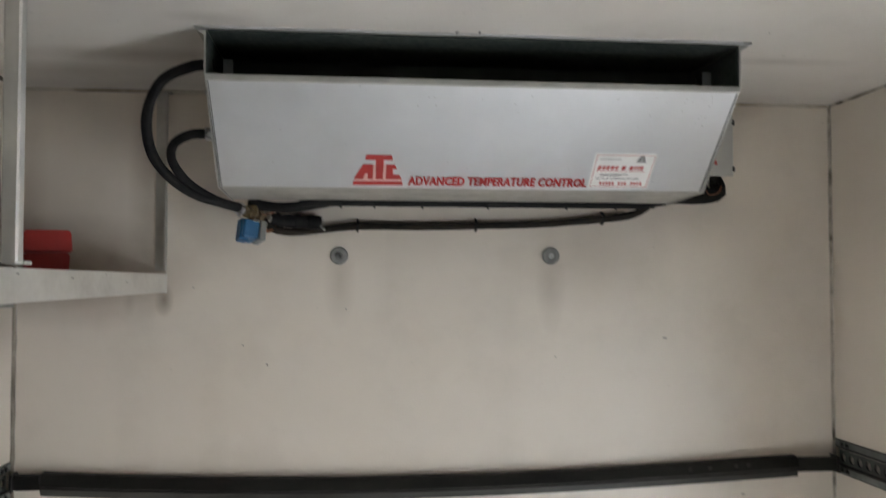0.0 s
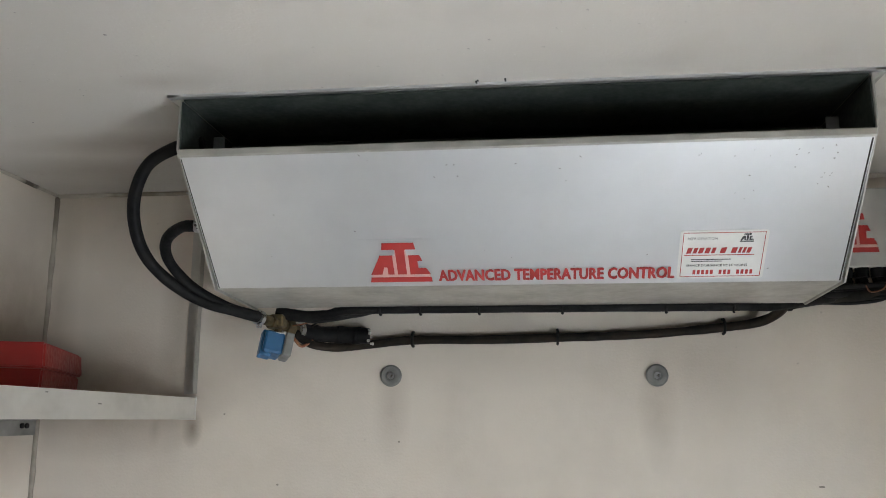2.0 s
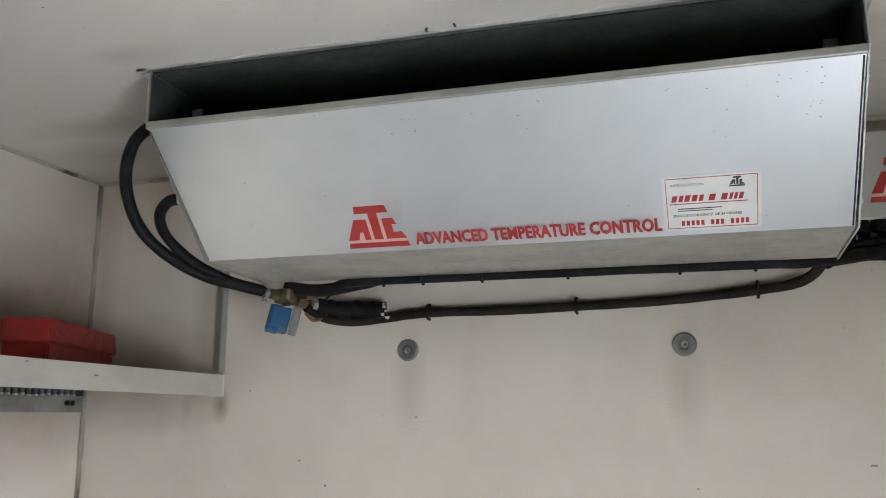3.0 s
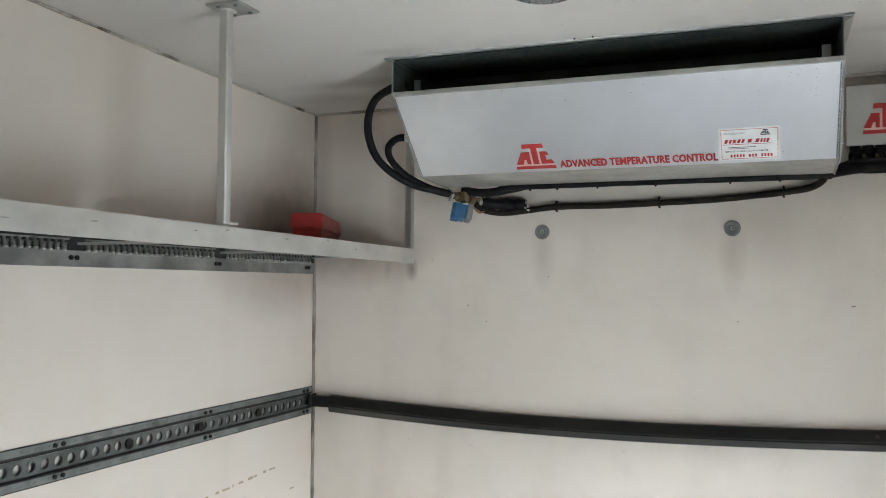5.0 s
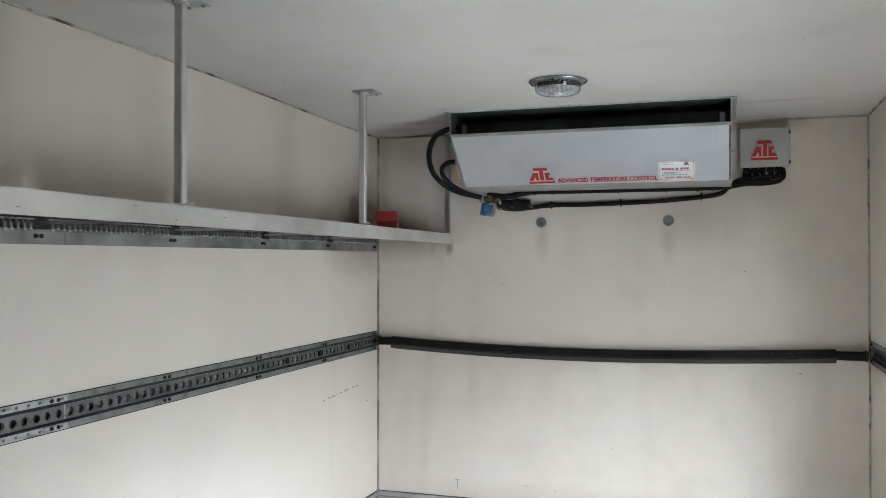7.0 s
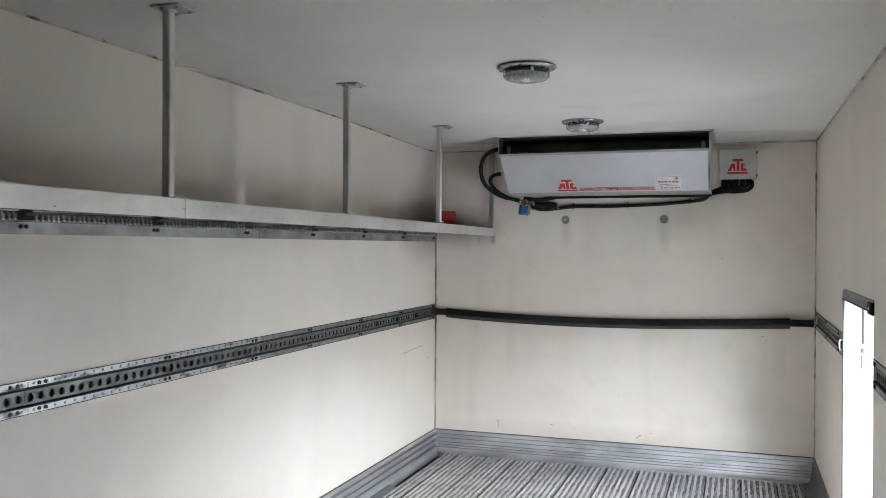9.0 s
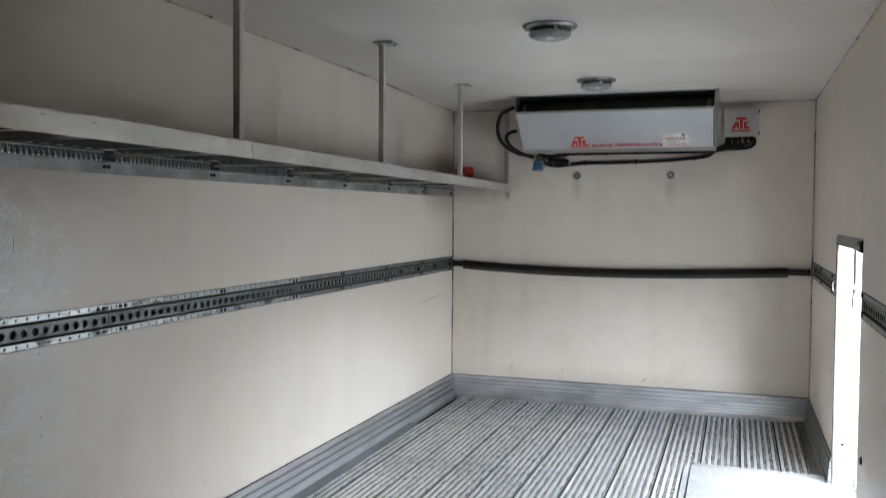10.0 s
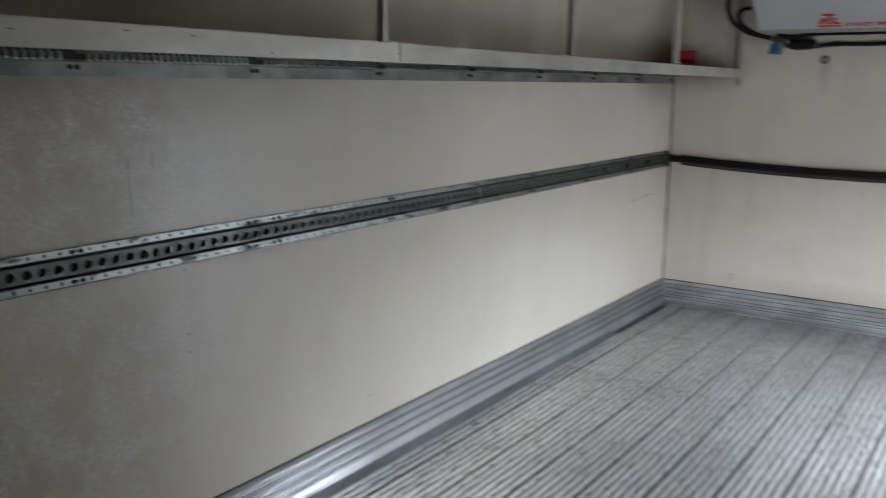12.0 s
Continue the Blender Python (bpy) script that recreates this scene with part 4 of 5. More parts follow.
for k in range(7):
    z0 = 1.735 + 0.006 * k
    pts = [(1.79 + 0.01 * (k % 3), -0.10 + 0.006 * k, 1.722 + 0.003 * k), (1.87, -0.060 - 0.004 * (k % 2), z0), (1.95 + 0.02 * (k % 2), -0.052, z0 + 0.004 * (k % 3)), (2.02 + 0.006 * (k % 3), -0.046, z0 + 0.012), (2.03, -0.030, z0 + 0.045)]
    tpart("wire", tube(pts, 0.005 + 0.001 * (k % 3), 7, 6, 0.1), M_RUBBER, wires, "", True)
tpart("wire", tube([(2.025, -0.056, 1.785), (2.012, -0.060, 1.765), (1.985, -0.060, 1.758), (1.975, -0.056, 1.775)], 0.0016, 6), M_COPPER, wires, "orange wire", True)
tpart("wire", tube([(2.02, -0.05, 1.765), (1.985, -0.055, 1.752), (1.93, -0.056, 1.755), (1.86, -0.06, 1.748)], 0.003, 6), M_BRASS, wires, "tan wire", True)
tpart("tape_wrap", tube([(1.80, -0.088, 1.732), (1.88, -0.055, 1.746), (1.97, -0.046, 1.752), (2.03, -0.036, 1.770)], 0.016, 10, 6, 0.2), M_PIPE, wires, "ragged black tape", True)

# ==== wall bolts
wb = thing("wall_bolt", (0.895, 0, 1.576), "grey washer with a recessed bolt on the front wall", "bolt", "wall bolts")
bm = lathe([(0.0, 0.0), (0.025, 0.0), (0.026, 0.004), (0.022, 0.007), (0.012, 0.007), (0.0115, 0.003), (0.0, 0.003)], (0, 0, 0), 28)
bmesh.ops.transform(bm, matrix=Matrix.Translation((0.895, 0, 1.576)) @ Euler((radians(90), 0, 0)).to_matrix().to_4x4(), verts=bm.verts)
tpart("washer", bm, M_WASHER, wb)
tpart("bolt_head", cyl((0.895, -0.0065, 1.576), (0, 1, 0), 0.0085, 0.007, 6), M_STAINLESS, wb, "steel hex head")
copy_thing(wb, Matrix.Translation((1.518, 0, 1.577)))


# ==== ceiling lamps
def ceiling_lamp(x, y):
    lamp = thing("ceiling_lamp", (x, y, H), "round steel-rimmed ceiling lamp with ribbed glass, unlit", "ceiling lamp", "ceiling lamps")
    p = (x, y, H)
    tpart("rim", lathe([(0.0, -0.002), (0.106, -0.001), (0.108, -0.005), (0.104, -0.009), (0.092, -0.015), (0.082, -0.017), (0.080, -0.014), (0.070, -0.006), (0.0, -0.005)], p, 48), M_RIM, lamp, "dull steel rim", True)
    # Added dark ring paints the shaded inside behind the clear glass band.
    tpart("shade_ring", lathe([(0.0765, -0.008), (0.0775, -0.012), (0.0775, -0.0285), (0.0755, -0.0285), (0.0745, -0.008)], p, 48), M_STEEL, lamp, "added dark ring standing for shade behind the glass", True)
    n = 64
    for nm, prof, mat_, lab in (("lens_ring", [(0.081, -0.012), (0.0815, -0.020), (0.083, -0.031)], M_GLASS, "clear glass side band"),
                                ("lens", [(0.083, -0.0312), (0.0825, -0.037), (0.078, -0.044), (0.062, -0.051), (0.036, -0.055), (0.010, -0.0565)], M_FROST, "ribbed frosted glass dome")):
        bm = bmesh.new()
        rings = []
        for r, h in prof:
            rings.append([bm.verts.new((x + (r + 0.0008 * (k % 2)) * math.cos(2 * math.pi * k / n), y + (r + 0.0008 * (k % 2)) * math.sin(2 * math.pi * k / n), H + h)) for k in range(n)])
        for a, b in zip(rings, rings[1:]):
            for k in range(n):
                bm.faces.new((a[k], a[(k + 1) % n], b[(k + 1) % n], b[k]))
        if nm == "lens":
            bm.faces.new(rings[-1])
        tpart(nm, bm, mat_, lamp, lab, True).visible_shadow = False
    for a in (0.08, 1.60, 3.14, 4.70):
        tpart("screw", cyl((x + 0.094 * math.cos(a), y + 0.094 * math.sin(a), H - 0.0115), (0, 0, 1), 0.0052, 0.007, 10), M_DARK, lamp)
        bm = box(-0.006, -0.0015, -0.012, 0.006, 0.0015, 0.012, 0.001)
        bmesh.ops.transform(bm, matrix=Matrix.Translation((x + 0.0792 * math.cos(a + 0.5), y + 0.0792 * math.sin(a + 0.5), H - 0.022)) @ Euler((0, 0, a + 0.5 + math.pi / 2)).to_matrix().to_4x4(), verts=bm.verts)
        tpart("spring_clip", bm, M_STAINLESS, lamp, "pale metal spring clip")
    tpart("reflector", lathe([(0.0, -0.020), (0.068, -0.020), (0.076, -0.017), (0.076, -0.012), (0.0, -0.012)], p, 32), M_CHROME, lamp, "dulled metal reflector", True)
    tpart("bulb", lathe([(0.0, -0.047), (0.010, -0.044), (0.014, -0.036), (0.010, -0.022), (0.008, -0.006), (0.0, -0.006)], p, 16), M_STICKER, lamp, "frosted bulb", True)


ceiling_lamp(1.202, -1.178)
ceiling_lamp(1.238, -2.575)

# ==== shelf along the left wall
SX = 0.410
SHELF_END = -6.0


def rail_out(y):
    """The rail stands a little further from the wall towards the rear."""
    return -0.0265 * y


shelf = thing("wall_shelf", (0, -3, 1.43), "long aluminium shelf on hanging posts along the wall", "shelf")
for y0, y1 in ((-2.316, -0.004), (SHELF_END, -2.320)):
    bm = prism([(0.0005, 1.431), (0.004, 1.431), (0.004, 1.466), (0.010, 1.470), (0.010, 1.472), (0.0005, 1.472)], "y", y0, y1)
    ledge2 = tpart("wall_ledge", bm, M_LEDGE, shelf, "stained metal angle screwed to the wall")
    ledge = ledge2 if y1 > -1 else ledge
for k in range(10):
    y = -0.02 - 0.6 * k if k else -0.06
    for d in (-0.010, 0.010):
        sub("bolt", cyl((0.006, y + d, 1.454), (1, 0, 0), 0.0065, 0.006, 8), M_STEEL, ledge if y > -2.316 else ledge2)
for y0, y1 in ((-3.549, -0.004), (SHELF_END, -3.552)):
    bm = prism([(SX - 0.004, 1.478), (SX, 1.478), (SX, 1.530), (SX - 0.034, 1.530), (SX - 0.034, 1.526), (SX - 0.004, 1.526)], "y", y0, y1)
    for v in bm.verts:
        v.co.x += rail_out(v.co.y)
        v.co.z -= 0.007 * max(0, 1 + v.co.y / 3)
    tpart("front_rail", bm, M_ALU, shelf, "scuffed aluminium front rail")
bm = bmesh.new()
for k in range(22):
    y_, z_ = -0.5 - 0.22 * k + 0.08 * rng.uniform(-1, 1), rng.uniform(1.486, 1.522) - 0.004
    x_ = SX + rail_out(y_)
    add_box(bm, x_ - 0.0005, y_ - rng.uniform(0.003, 0.014), z_, x_ + 0.0004, y_ + 0.004, z_ + rng.uniform(0.001, 0.003))
tagged(tpart("dents", bm, M_LEDGE, shelf, "small dark dents along the rail"), kind="stuff")
tpart("end_cap", box(SX - 0.040, -0.0039, 1.470, SX + 0.003, -0.0006, 1.526, 0.001), M_ALU, shelf, "end plate of the rail")
tpart("end_rail", prism([(-0.004, 1.490), (-0.030, 1.490), (-0.030, 1.494), (-0.008, 1.494), (-0.008, 1.520), (-0.004, 1.520)], "x", 0.004, SX - 0.004), M_ALU, shelf)


def corrugated(y0, y1, x0, x1, z, pitch=0.030, depth=0.020, t=0.002):
    bm = bmesh.new()
    prof = []
    n = int((y1 - y0) / pitch)
    for k in range(n):
        a = y0 + k * pitch
        prof += [(a, z), (a + pitch * 0.30, z), (a + pitch * 0.45, z - depth), (a + pitch * 0.80, z - depth), (a + pitch * 0.95, z)]
    prof.append((y1, z))
    rows_ = [[bm.verts.new((x, y, q)) for y, q in prof] for x in (x0, x1)]
    low = [[bm.verts.new((x, y, q - t)) for y, q in prof] for x in (x0, x1)]
    for i in range(len(prof) - 1):
        bm.faces.new((rows_[0][i], rows_[0][i + 1], rows_[1][i + 1], rows_[1][i]))
        bm.faces.new((low[0][i], low[1][i], low[1][i + 1], low[0][i + 1]))
        bm.faces.new((rows_[0][i], low[0][i], low[0][i + 1], rows_[0][i + 1]))
        bm.faces.new((rows_[1][i], rows_[1][i + 1], low[1][i + 1], low[1][i]))
    return bm


for k in range(10):
    y1 = -0.045 - 0.6 * k
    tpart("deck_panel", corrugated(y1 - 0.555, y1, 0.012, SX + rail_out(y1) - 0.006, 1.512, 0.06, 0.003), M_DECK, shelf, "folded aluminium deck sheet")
    tpart("cross_bar", box(0.006, y1 - 0.565, 1.486, SX + rail_out(y1) - 0.006, y1 - 0.560, 1.493), M_ALU, shelf, "thin aluminium cross bar")
    bm = box(0.014, y1 - 0.552, 1.497, 0.018, y1 - 0.003, 1.501)
    for j in range(25):
        q = y1 - 0.545 + 0.0217 * j
        w_ = 0.0075 + 0.0015 * rng.uniform(-1, 1)
        tip = 1.475 + 0.002 * rng.uniform(-1, 1)
        add_prism(bm, [(q + 0.001, 1.498), (q + 0.0035, 1.498), (q + w_ + 0.0015, tip), (q + w_ - 0.003, tip)], "x", 0.0115, 0.0175)
        add_prism(bm, [(q + 0.0095, 1.490), (q + 0.0125, 1.490), (q + w_ + 0.003, tip), (q + w_ - 0.001, tip)], "x", 0.0120, 0.0185)
        n_ = len(bm.faces)
        add_box(bm, 0.0125, q + w_ - 0.0045, tip - 0.005, 0.0200, q + w_ + 0.0035, tip)
        bm.faces.ensure_lookup_table()
        for f_ in bm.faces[n_:]:
            f_.material_index = 1
    tagged(tpart("serrated_edge", bm, M_TOOTH, shelf, "row of punched pointed teeth"), kind="stuff").data.materials.append(M_ALU)


# Added strip that paints the shade under the deck behind the teeth.
tpart("shade_strip", box(0.0008, SHELF_END, 1.4725, 0.0035, -0.004, 1.508), M_DARK, shelf, "added black strip standing for shade behind the teeth")


def shelf_post(x, y, z_foot):
    """A hanging square post with a ceiling plate."""
    a = 0.0125
    H = ceil_z(x + 0.017, y) - 0.0005
    p = tpart("post", box(x - a, y - a, z_foot, x + a, y + a, H - 0.007, 0.003), M_ALU, shelf, "square aluminium hanging post")
    plate = sub("top_plate", box(x - 0.028, y - 0.045, H - 0.007, x + 0.062, y + 0.045, H - 0.001, 0.0015), M_GALV_DULL, p, "square ceiling plate")
    for dx, dy in ((0.045, -0.03), (0.045, 0.03), (0.0, -0.033), (0.0, 0.033)):
        sub("bolt", cyl((x + dx, y + dy, H - 0.009), (0, 0, 1), 0.0045, 0.004, 8), M_RAIL, p)
    sub("weld", lathe([(0.014, -0.004), (0.024, -0.001), (0.020, 0.003)], (x, y, H - 0.008), 12), M_ALU, p, "", True)
    sub("foot_tab", box(x - 0.014, y + a, z_foot - 0.001, x + 0.014, y + a + 0.03, z_foot + 0.005, 0.001), M_ALU, p)


for y, dx in ((-1.204, 0.0), (-2.450, 0.009), (-3.610, -0.010), (-4.82, -0.010)):
    shelf_post(SX - 0.005 + rail_out(y) + dx, y, 1.531)
tpart("wall_post", prism([(0.380, -0.0006), (0.412, -0.0006), (0.412, -0.026), (0.408, -0.026), (0.408, -0.004), (0.380, -0.004)], "z", 1.532, H - 0.012), M_GALV_DULL, shelf, "aluminium angle post on the front wall")
tpart("wall_post_cap", box(0.365, -0.030, H - 0.012, 0.425, -0.001, H - 0.008), M_GALV_DULL, shelf)

# ==== red box on the shelf
rb = thing("tool_box", (0.18, -0.306, 1.501), "long red plastic tool box standing askew on the shelf", "box")
rot = Matrix.Translation((0.182, -0.306, 1.500)) @ Euler((0, 0, radians(20))).to_matrix().to_4x4()
for nm, (z0, z1, w0, w1, l0, l1) in (("body", (0.0, 0.068, 0.045, 0.0475, 0.198, 0.202)), ("lid", (0.0685, 0.119, 0.0525, 0.049, 0.213, 0.206))):
    bm = bmesh.new()
    lo = [bm.verts.new((sx * w0, sy * l0, z0)) for sx, sy in ((-1, -1), (1, -1), (1, 1), (-1, 1))]
    hi = [bm.verts.new((sx * w1, sy * l1, z1)) for sx, sy in ((-1, -1), (1, -1), (1, 1), (-1, 1))]
    for i in range(4):
        bm.faces.new((lo[i], lo[(i + 1) % 4], hi[(i + 1) % 4], hi[i]))
    bm.faces.new(lo[::-1])
    bm.faces.new(hi)
    bmesh.ops.bevel(bm, geom=list(bm.edges), offset=0.004, segments=2, affect='EDGES')
    bmesh.ops.transform(bm, matrix=rot, verts=bm.verts)
    tpart(nm, bm, M_RED, rb)


# ==== cargo tracks
def cargo_track(name, x, side, y0, y1, zc, label, hollow=M_HOLLOW, flange=M_RAIL, nail=0.0018, rim=M_DARK):
    """Perforated hat-section cargo rail on a side wall; side is the way it faces along x."""
    root = thing(name, (x, (y0 + y1) / 2, zc), label, "cargo track", "cargo tracks")
    pitch = 0.0415
    n = int((y1 - y0) / pitch)
    pitch = (y1 - y0) / n
    X = lambda o: x + side * o

    def cells(z0, z1, o, hz, rz, ry, t, seg):
        """A strip with one hole a cell, with the hole's own wall."""
        bm = bmesh.new()
        angs = [2 * math.pi * (k + 0.5) / seg for k in range(seg)]
        for c in range(n):
            ya, yb = y0 + c * pitch, y0 + (c + 1) * pitch
            yc = (ya + yb) / 2
            ring, edge, back = [], [], []
            for a in angs:
                cy, cz = math.cos(a), math.sin(a)
                ring.append(bm.verts.new((X(o), yc + ry * cy, hz + rz * cz)))
                back.append(bm.verts.new((X(o - t), yc + ry * cy, hz + rz * cz)))
                k = max(abs(cy), abs(cz))
                edge.append(bm.verts.new((X(o), yc + (yb - ya) / 2 * cy / k, (hz + (z1 - hz) * cz / k) if cz > 0 else (hz + (hz - z0) * cz / k))))
            for i in range(seg):
                j = (i + 1) % seg
                loop = [ring[i], ring[j], edge[j], edge[i]]
                ay = math.copysign((yb - ya) / 2, math.cos(angs[i]) + math.cos(angs[j]))
                corner = Vector((X(o), yc + ay, z1 if math.sin(angs[i]) + math.sin(angs[j]) > 0 else z0))
                turn_ = (abs(edge[i].co.y - edge[j].co.y) > 1e-6) and (abs(edge[i].co.z - edge[j].co.z) > 1e-6)
                if turn_ and min((corner - edge[i].co).length, (corner - edge[j].co).length) > 1e-5:
                    loop.insert(3, bm.verts.new(corner))
                bm.faces.new(loop)
                bm.faces.new((ring[i], back[i], back[j], ring[j])).material_index = 1 if seg == 12 else 0
        bmesh.ops.remove_doubles(bm, verts=bm.verts, dist=0.0002)
        return bm

    # Rim colour paints the dark or lit crescent inside each hole.
    tpart("web", cells(zc - 0.024, zc + 0.018, -0.008, zc - 0.004, 0.0125, 0.0125, 0.0060, 12), M_WEB, root, "perforated centre web").data.materials.append(rim)
    # Sloping black walls put the shade under the flanges into the colour.
    bm = bmesh.new()
    for s in (1, -1):
        low_ = 0.0170 if s > 0 else 0.0240
        add_prism(bm, [(X(0.0030), zc + s * 0.0315), (X(0.0030), zc + s * 0.0265), (X(-0.0155), zc + s * low_), (X(-0.0155), zc + s * 0.0285)], "y", y0, y1)
        add_box(bm, X(0.0002), y0, zc + s * 0.0492 - 0.0012, X(0.0040), y1, zc + s * 0.0492 + 0.0012)
    tpart("side_wall", bm, M_DARK, root)
    # Hollow colour carries the light: pale by default, black on shaded left rails.
    tpart("recess", box(X(-0.0237), y0, zc - 0.0235, X(-0.0215), y1, zc + 0.0235), hollow, root, "hollow behind the web, light and shade in its colour")
    for s, nm in ((1, "upper_flange"), (-1, "lower_flange")):
        f_ = tpart(nm, cells(zc + min(s * 0.0300, s * 0.048), zc + max(s * 0.0300, s * 0.048), 0.0038, zc + s * 0.039, nail * 1.08, nail, 0.0028, 8), flange, root, "flange with small nail holes")
        # Black backing paints the shade inside the larger nail holes.
        tpart("backing_strip", box(x, y0 + 0.001, zc + s * 0.038 - 0.006, X(0.0007), y1 - 0.001, zc + s * 0.038 + 0.006), M_DARK if nail > 0.003 else flange, root)
    y = y1 - 0.05
    while y > y0:
        for s in (1, -1):
            for d in (-0.013, 0.013):
                tpart("bolt", cyl((X(0.005), y + d, zc + s * 0.038), (1, 0, 0), 0.0062, 0.006, 8), M_STEEL, root)
        y -= 0.595
    return root


trk = cargo_track("cargo_track", 0, 1, -2.302, -0.012, RZ_L, "grey zinc cargo rail with round holes along the wall")
for y in (-0.36, -0.677, -0.994):
    tpart("rail_fitting", cyl((-0.008, y, 0.953), (1, 0, 0), 0.0145, 0.012, 12), M_STEEL, trk, "black fitting in a hole")
cargo_track("cargo_track", 0, 1, -3.598, -2.305, RZ_L, "scuffed zinc cargo rail with nail holes along the wall", M_DARK, M_RAIL_WORN, 0.0046, M_GALV_DULL)
cargo_track("cargo_track", 0, 1, -6.65, -3.602, RZ_L, "grimy zinc cargo rail with round holes along the wall", M_DARK, M_RAIL_WORN, 0.0050, M_GALV_DULL)
cargo_track("cargo_track", W, -1, DOOR_FAR + 0.026, -0.012, RZ_R, "short grey zinc cargo rail beside the side door")
cargo_track("cargo_track", W, -1, -6.65, DOOR_NEAR - 0.026, RZ_R, "grey zinc cargo rail with round holes along the wall")

# ==== load bar across the front
bar = thing("load_bar", (1.2, -0.04, 0.92), "black steel load bar sagging across the front wall", "load bar")


def bar_z(x):
    t = (x - 0.094) / (2.255 - 0.094)
    return 0.951 - 0.034 * math.sin(math.pi * t ** 0.9)


bm = bmesh.new()
PROF = [(-0.016, 0.030), (-0.036, 0.030), (-0.042, 0.027), (-0.055, 0.001), (-0.055, -0.003), (-0.051, -0.006), (-0.053, -0.010), (-0.047, -0.028), (-0.043, -0.031), (-0.016, -0.031)]
rings = []
for i in range(41):
    x = 0.094 + (2.255 - 0.094) * i / 40
    rings.append([bm.verts.new((x, y, bar_z(x) + z)) for y, z in PROF])
for a, b in zip(rings, rings[1:]):
    for k in range(len(PROF)):
        bm.faces.new((a[k], a[(k + 1) % len(PROF)], b[(k + 1) % len(PROF)], b[k])).material_index = 1 if k == 6 else 0
bm.faces.new(rings[0][::-1])
bm.faces.new(rings[-1])
tpart("main_tube", bm, M_STEEL, bar, "black steel tube with a greyer lower face").data.materials.append(M_BAR_FACE)
tpart("end_tube", box(0.014, -0.050, 0.936, 0.094, -0.020, 0.976, 0.004), M_STEEL, bar)
tpart("end_tube", box(2.255, -0.050, 0.934, W - 0.014, -0.020, 0.974, 0.004), M_STEEL, bar)
tpart("end_foot", box(0.0175, -0.060, 0.932, 0.024, -0.012, 0.982, 0.002), M_STEEL, bar)
tpart("end_foot", box(W - 0.024, -0.060, 0.930, W - 0.0175, -0.012, 0.980, 0.002), M_STEEL, bar)
for x in (1.92, 1.98, 2.06, 2.10):
    tpart("pin", cyl((x, -0.0555, bar_z(x) + 0.015), (0, 1, 0), 0.006, 0.004, 10), M_DARK, bar)

# ==== threshold plate at the side door
plate = thing("threshold_plate", (2.05, -1.75, 0), "pale metal threshold plate lying at the side door", "floor plate")
tpart("plate", box(1.742, -2.212, 0.001, W + T, -1.305, 0.022, 0.002), M_PLATE, plate)
tpart("edge_strip", box(1.708, -2.212, 0.0005, 1.740, -1.300, 0.012, 0.003), M_KICK, plate, "bright aluminium edge strip")
# Rear lip is black to stand for the shaded near edge of the plate.
tpart("rear_lip", box(1.700, -2.232, 0.0005, W - 0.01, -2.2135, 0.015, 0.002), M_DARK, plate, "lip coloured black for the shaded rear edge")
tpart("far_lip", box(1.742, -1.322, 0.0222, W - 0.015, -1.305, 0.027, 0.001), M_PLATE, plate)


# ==== marks on the walls
def wall_mark(name, boxes, material, label):
    bm = bmesh.new()
    for b in boxes:
        add_box(bm, *b)
    tagged(part(name, bm, material), label, "wall mark", kind="structure")


wall_mark("trim_mark_t", [(0.436, -0.0006, 0.240, 0.462, 0.0, 0.243), (0.448, -0.0006, 0.195, 0.4515, 0.0, 0.240)], M_MARK, "pencilled mark low on the front wall")
wall_mark("trim_mark_f", [(0.80, -0.0006, 0.236, 0.824, 0.0, 0.239), (0.812, -0.0006, 0.212, 0.8145, 0.0, 0.224), (0.955, -0.0006, 0.224, 0.968, 0.0, 0.227)], M_MARK, "faint scuffs low on the front wall")
wall_mark("trim_scuff", [(1.35 + 0.008 * k, -0.0006, 0.185 + 0.006 * k, 1.359 + 0.008 * k, 0.0, 0.193 + 0.006 * k) for k in range(4)] + [(1.44, -0.0006, 0.222, 1.452, 0.0, 0.226)], M_MARK, "faint slanted scuff low on the front wall")
wall_mark("trim_scrape", [(0.0, -0.66 + 0.045 * k + 0.01 * (k % 2), 0.728 + 0.0022 * k, 0.0006, -0.66 + 0.045 * k + 0.016 + 0.012 * (k % 3), 0.734 + 0.0022 * k + 0.002 * (k % 2)) for k in range(9)] + [(0.0, -0.16, 0.652, 0.0006, -0.13, 0.656)], M_RUST, "brown broken scrape on the side wall")
wall_mark("trim_scratch", [(0.0, -4.0745 - 0.0006 * k, 1.062 + 0.016 * k, 0.0006, -4.0725 - 0.0006 * k, 1.078 + 0.016 * k) for k in range(10)] + [(0.0, -4.0005, 1.193, 0.0006, -3.9985, 1.236), (0.0, -3.908, 0.637, 0.0006, -3.902, 0.643), (0.0, -3.907, 0.693, 0.0006, -3.902, 0.699), (0.0, -3.913, 0.885, 0.0006, -3.906, 0.889), (0.0, -3.085, 0.255, 0.0006, -3.065, 0.257)], M_MARK, "long thin dark scratches on the side wall")
wall_mark("trim_ceiling_speck", [(1.152, -0.671, H - 0.003, 1.155, -0.664, H), (1.155, -0.675, H - 0.0015, 1.158, -0.670, H), (1.202, -0.678, H - 0.003, 1.205, -0.668, H)], M_BLACKINK, "small black specks on the ceiling")
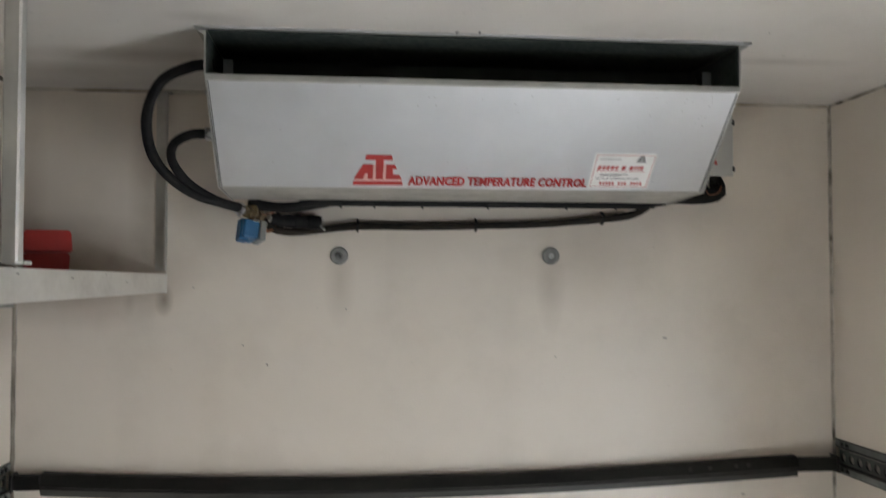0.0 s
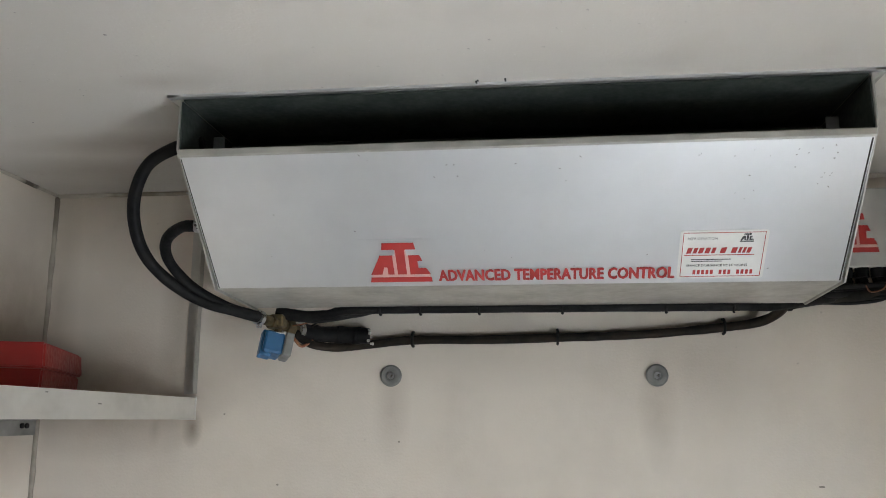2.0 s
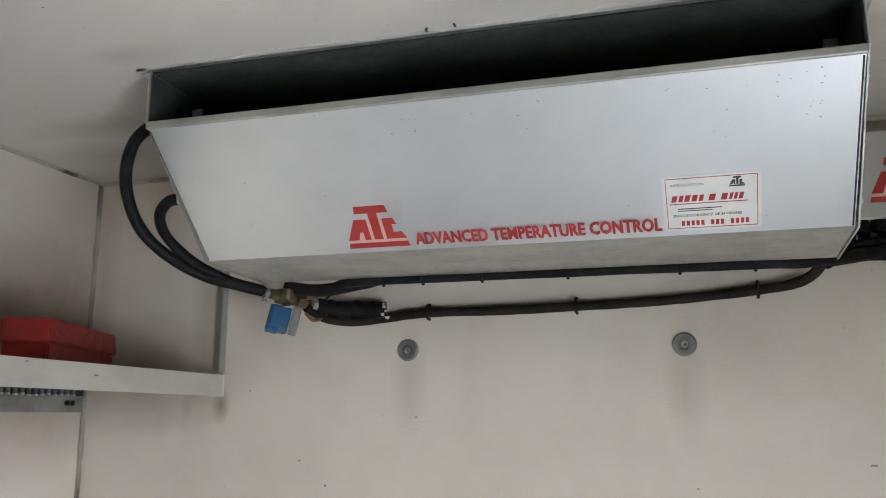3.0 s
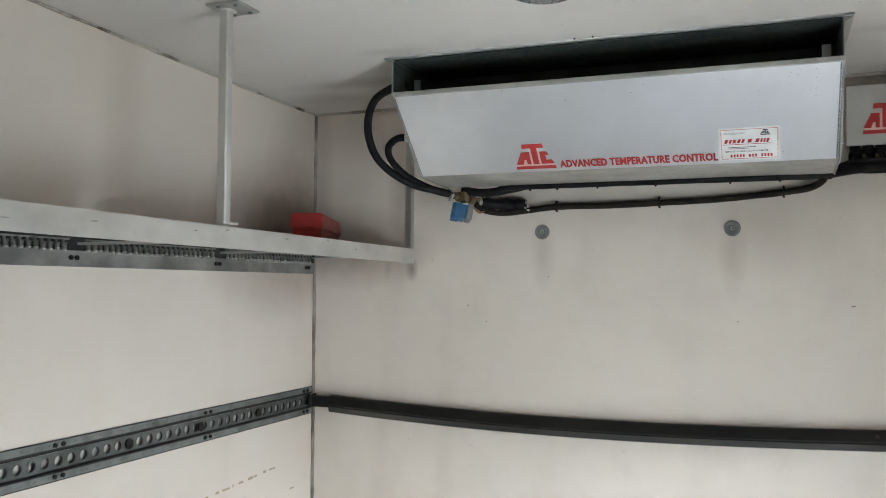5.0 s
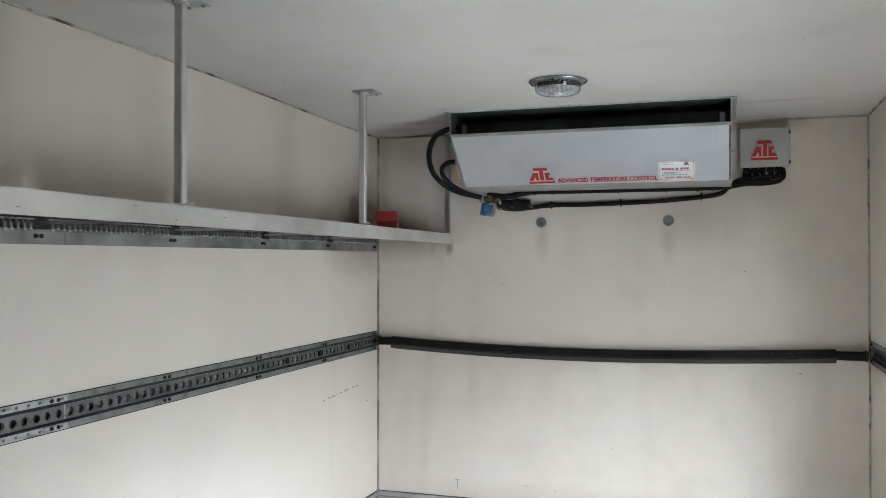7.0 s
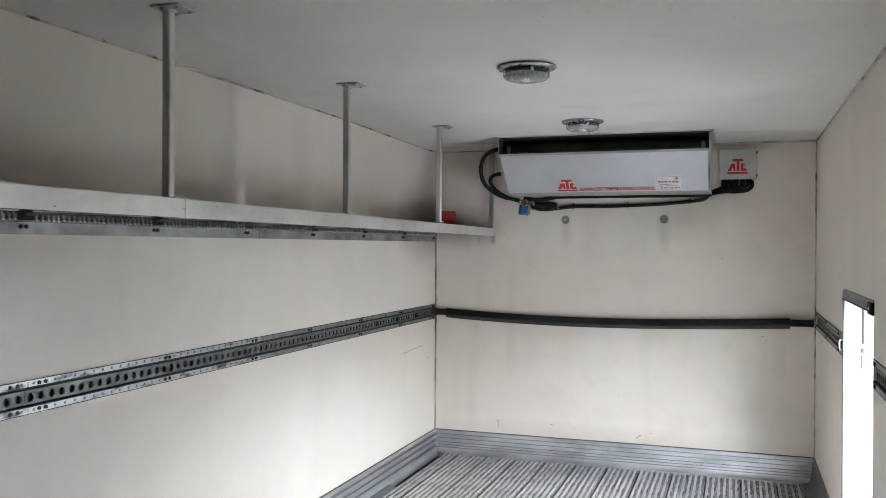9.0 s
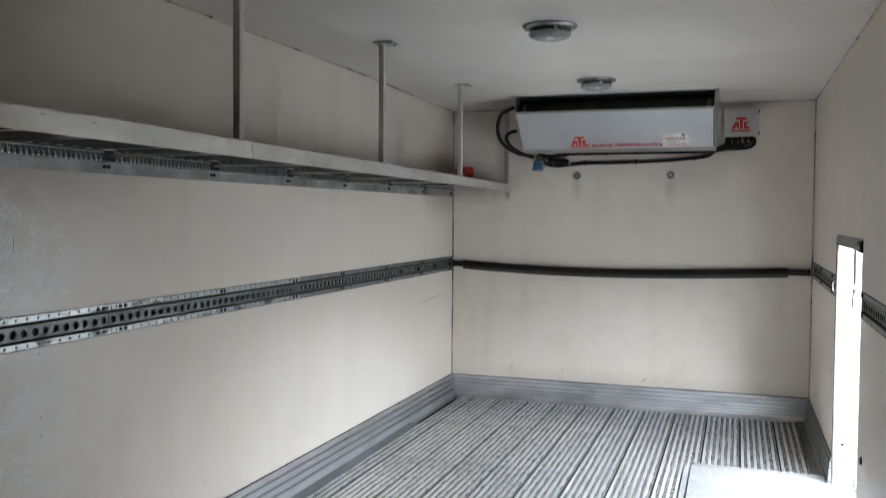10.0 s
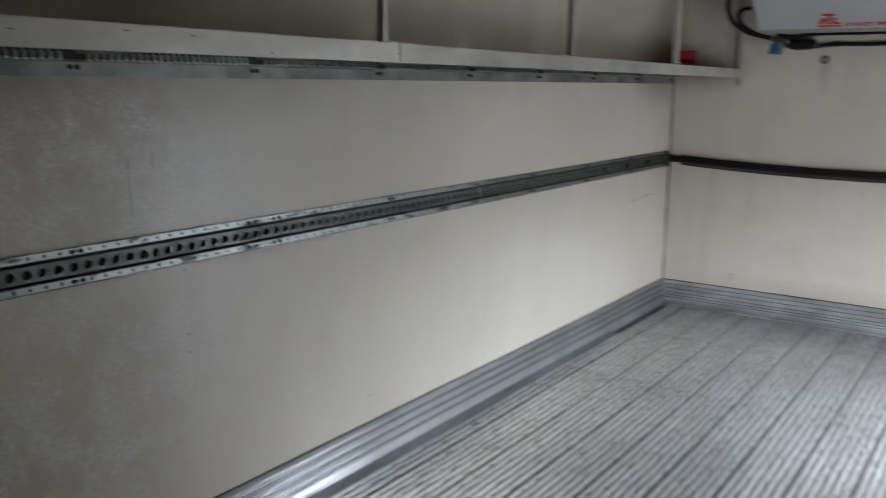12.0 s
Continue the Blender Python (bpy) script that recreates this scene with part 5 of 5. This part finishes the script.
wall_mark("trim_speck", [(0.622, -0.0006, 1.318, 0.627, 0.0, 1.322), (1.529, -0.0006, 1.277, 1.534, 0.0, 1.281), (0.483, -0.0006, 1.482, 0.487, 0.0, 1.486), (0.914, -0.0006, 1.420, 0.918, 0.0, 1.424), (0.69, -0.0006, 1.262, 0.695, 0.0, 1.267), (1.24, -0.0006, 0.452, 1.245, 0.0, 0.457), (1.86, -0.0006, 1.33, 1.872, 0.0, 1.334), (2.1, -0.0006, 0.86, 2.112, 0.0, 0.864)], M_MARK, "dark specks on the front wall")

# ==== floor planks
floor = thing("floor", (0, 0, 0), "ribbed aluminium floor planks, worn and grey", "floor", kind="structure")
part("subfloor", box(0, -L, -0.10, W, 0, -0.022), M_DARK, floor)
PITCH = 0.0325
# one rib: share of the pitch, height, surface of the stretch that follows (0 land, 1 shaded wall, 2 dirt and shade, 3
# lit and polished edge)
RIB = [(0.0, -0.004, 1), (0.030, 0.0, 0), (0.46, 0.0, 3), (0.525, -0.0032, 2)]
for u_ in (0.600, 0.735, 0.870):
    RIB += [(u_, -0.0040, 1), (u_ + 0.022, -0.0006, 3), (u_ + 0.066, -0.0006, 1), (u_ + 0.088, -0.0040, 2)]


def plank_profile(width):
    n = round(width / PITCH)
    w = width / n
    return [(w * (k + u), z, m) for k in range(n) for u, z, m in RIB] + [(width, -0.0005, 2)]


def plank_mesh(width, y0, y1):
    bm = bmesh.new()
    p = [(0.0, -0.022, 2)] + plank_profile(width) + [(width, -0.022, 2)]
    a = [bm.verts.new((x, y0, z)) for x, z, m in p]
    b = [bm.verts.new((x, y1, z)) for x, z, m in p]
    for i in range(len(p) - 1):
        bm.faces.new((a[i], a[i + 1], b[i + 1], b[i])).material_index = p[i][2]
    bm.faces.new(a)
    bm.faces.new(b[::-1])
    bmesh.ops.recalc_face_normals(bm, faces=bm.faces)
    me = bpy.data.meshes.new("plank")
    bm.to_mesh(me)
    bm.free()
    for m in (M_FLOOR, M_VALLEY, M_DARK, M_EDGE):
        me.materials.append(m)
    return me


GAP = 0.0062
PW = 0.1992
full = plank_mesh(PW - GAP, -L, -0.056)
for k in range(-1, 9):
    ob = new("plank", full)
    ob.parent = floor
    ob.location = (0.389 + PW * k + GAP / 2 + 0.0012 * rng.uniform(-1, 1), 0, 0.0008 * rng.uniform(-1, 1))
for x0, x1 in ((0.089, 0.190 - GAP / 2), (2.182 + GAP / 2, 2.327)):
    ob = new("plank", plank_mesh(x1 - x0, -L, -0.056))
    ob.parent = floor
    ob.location = (x0, 0, 0)
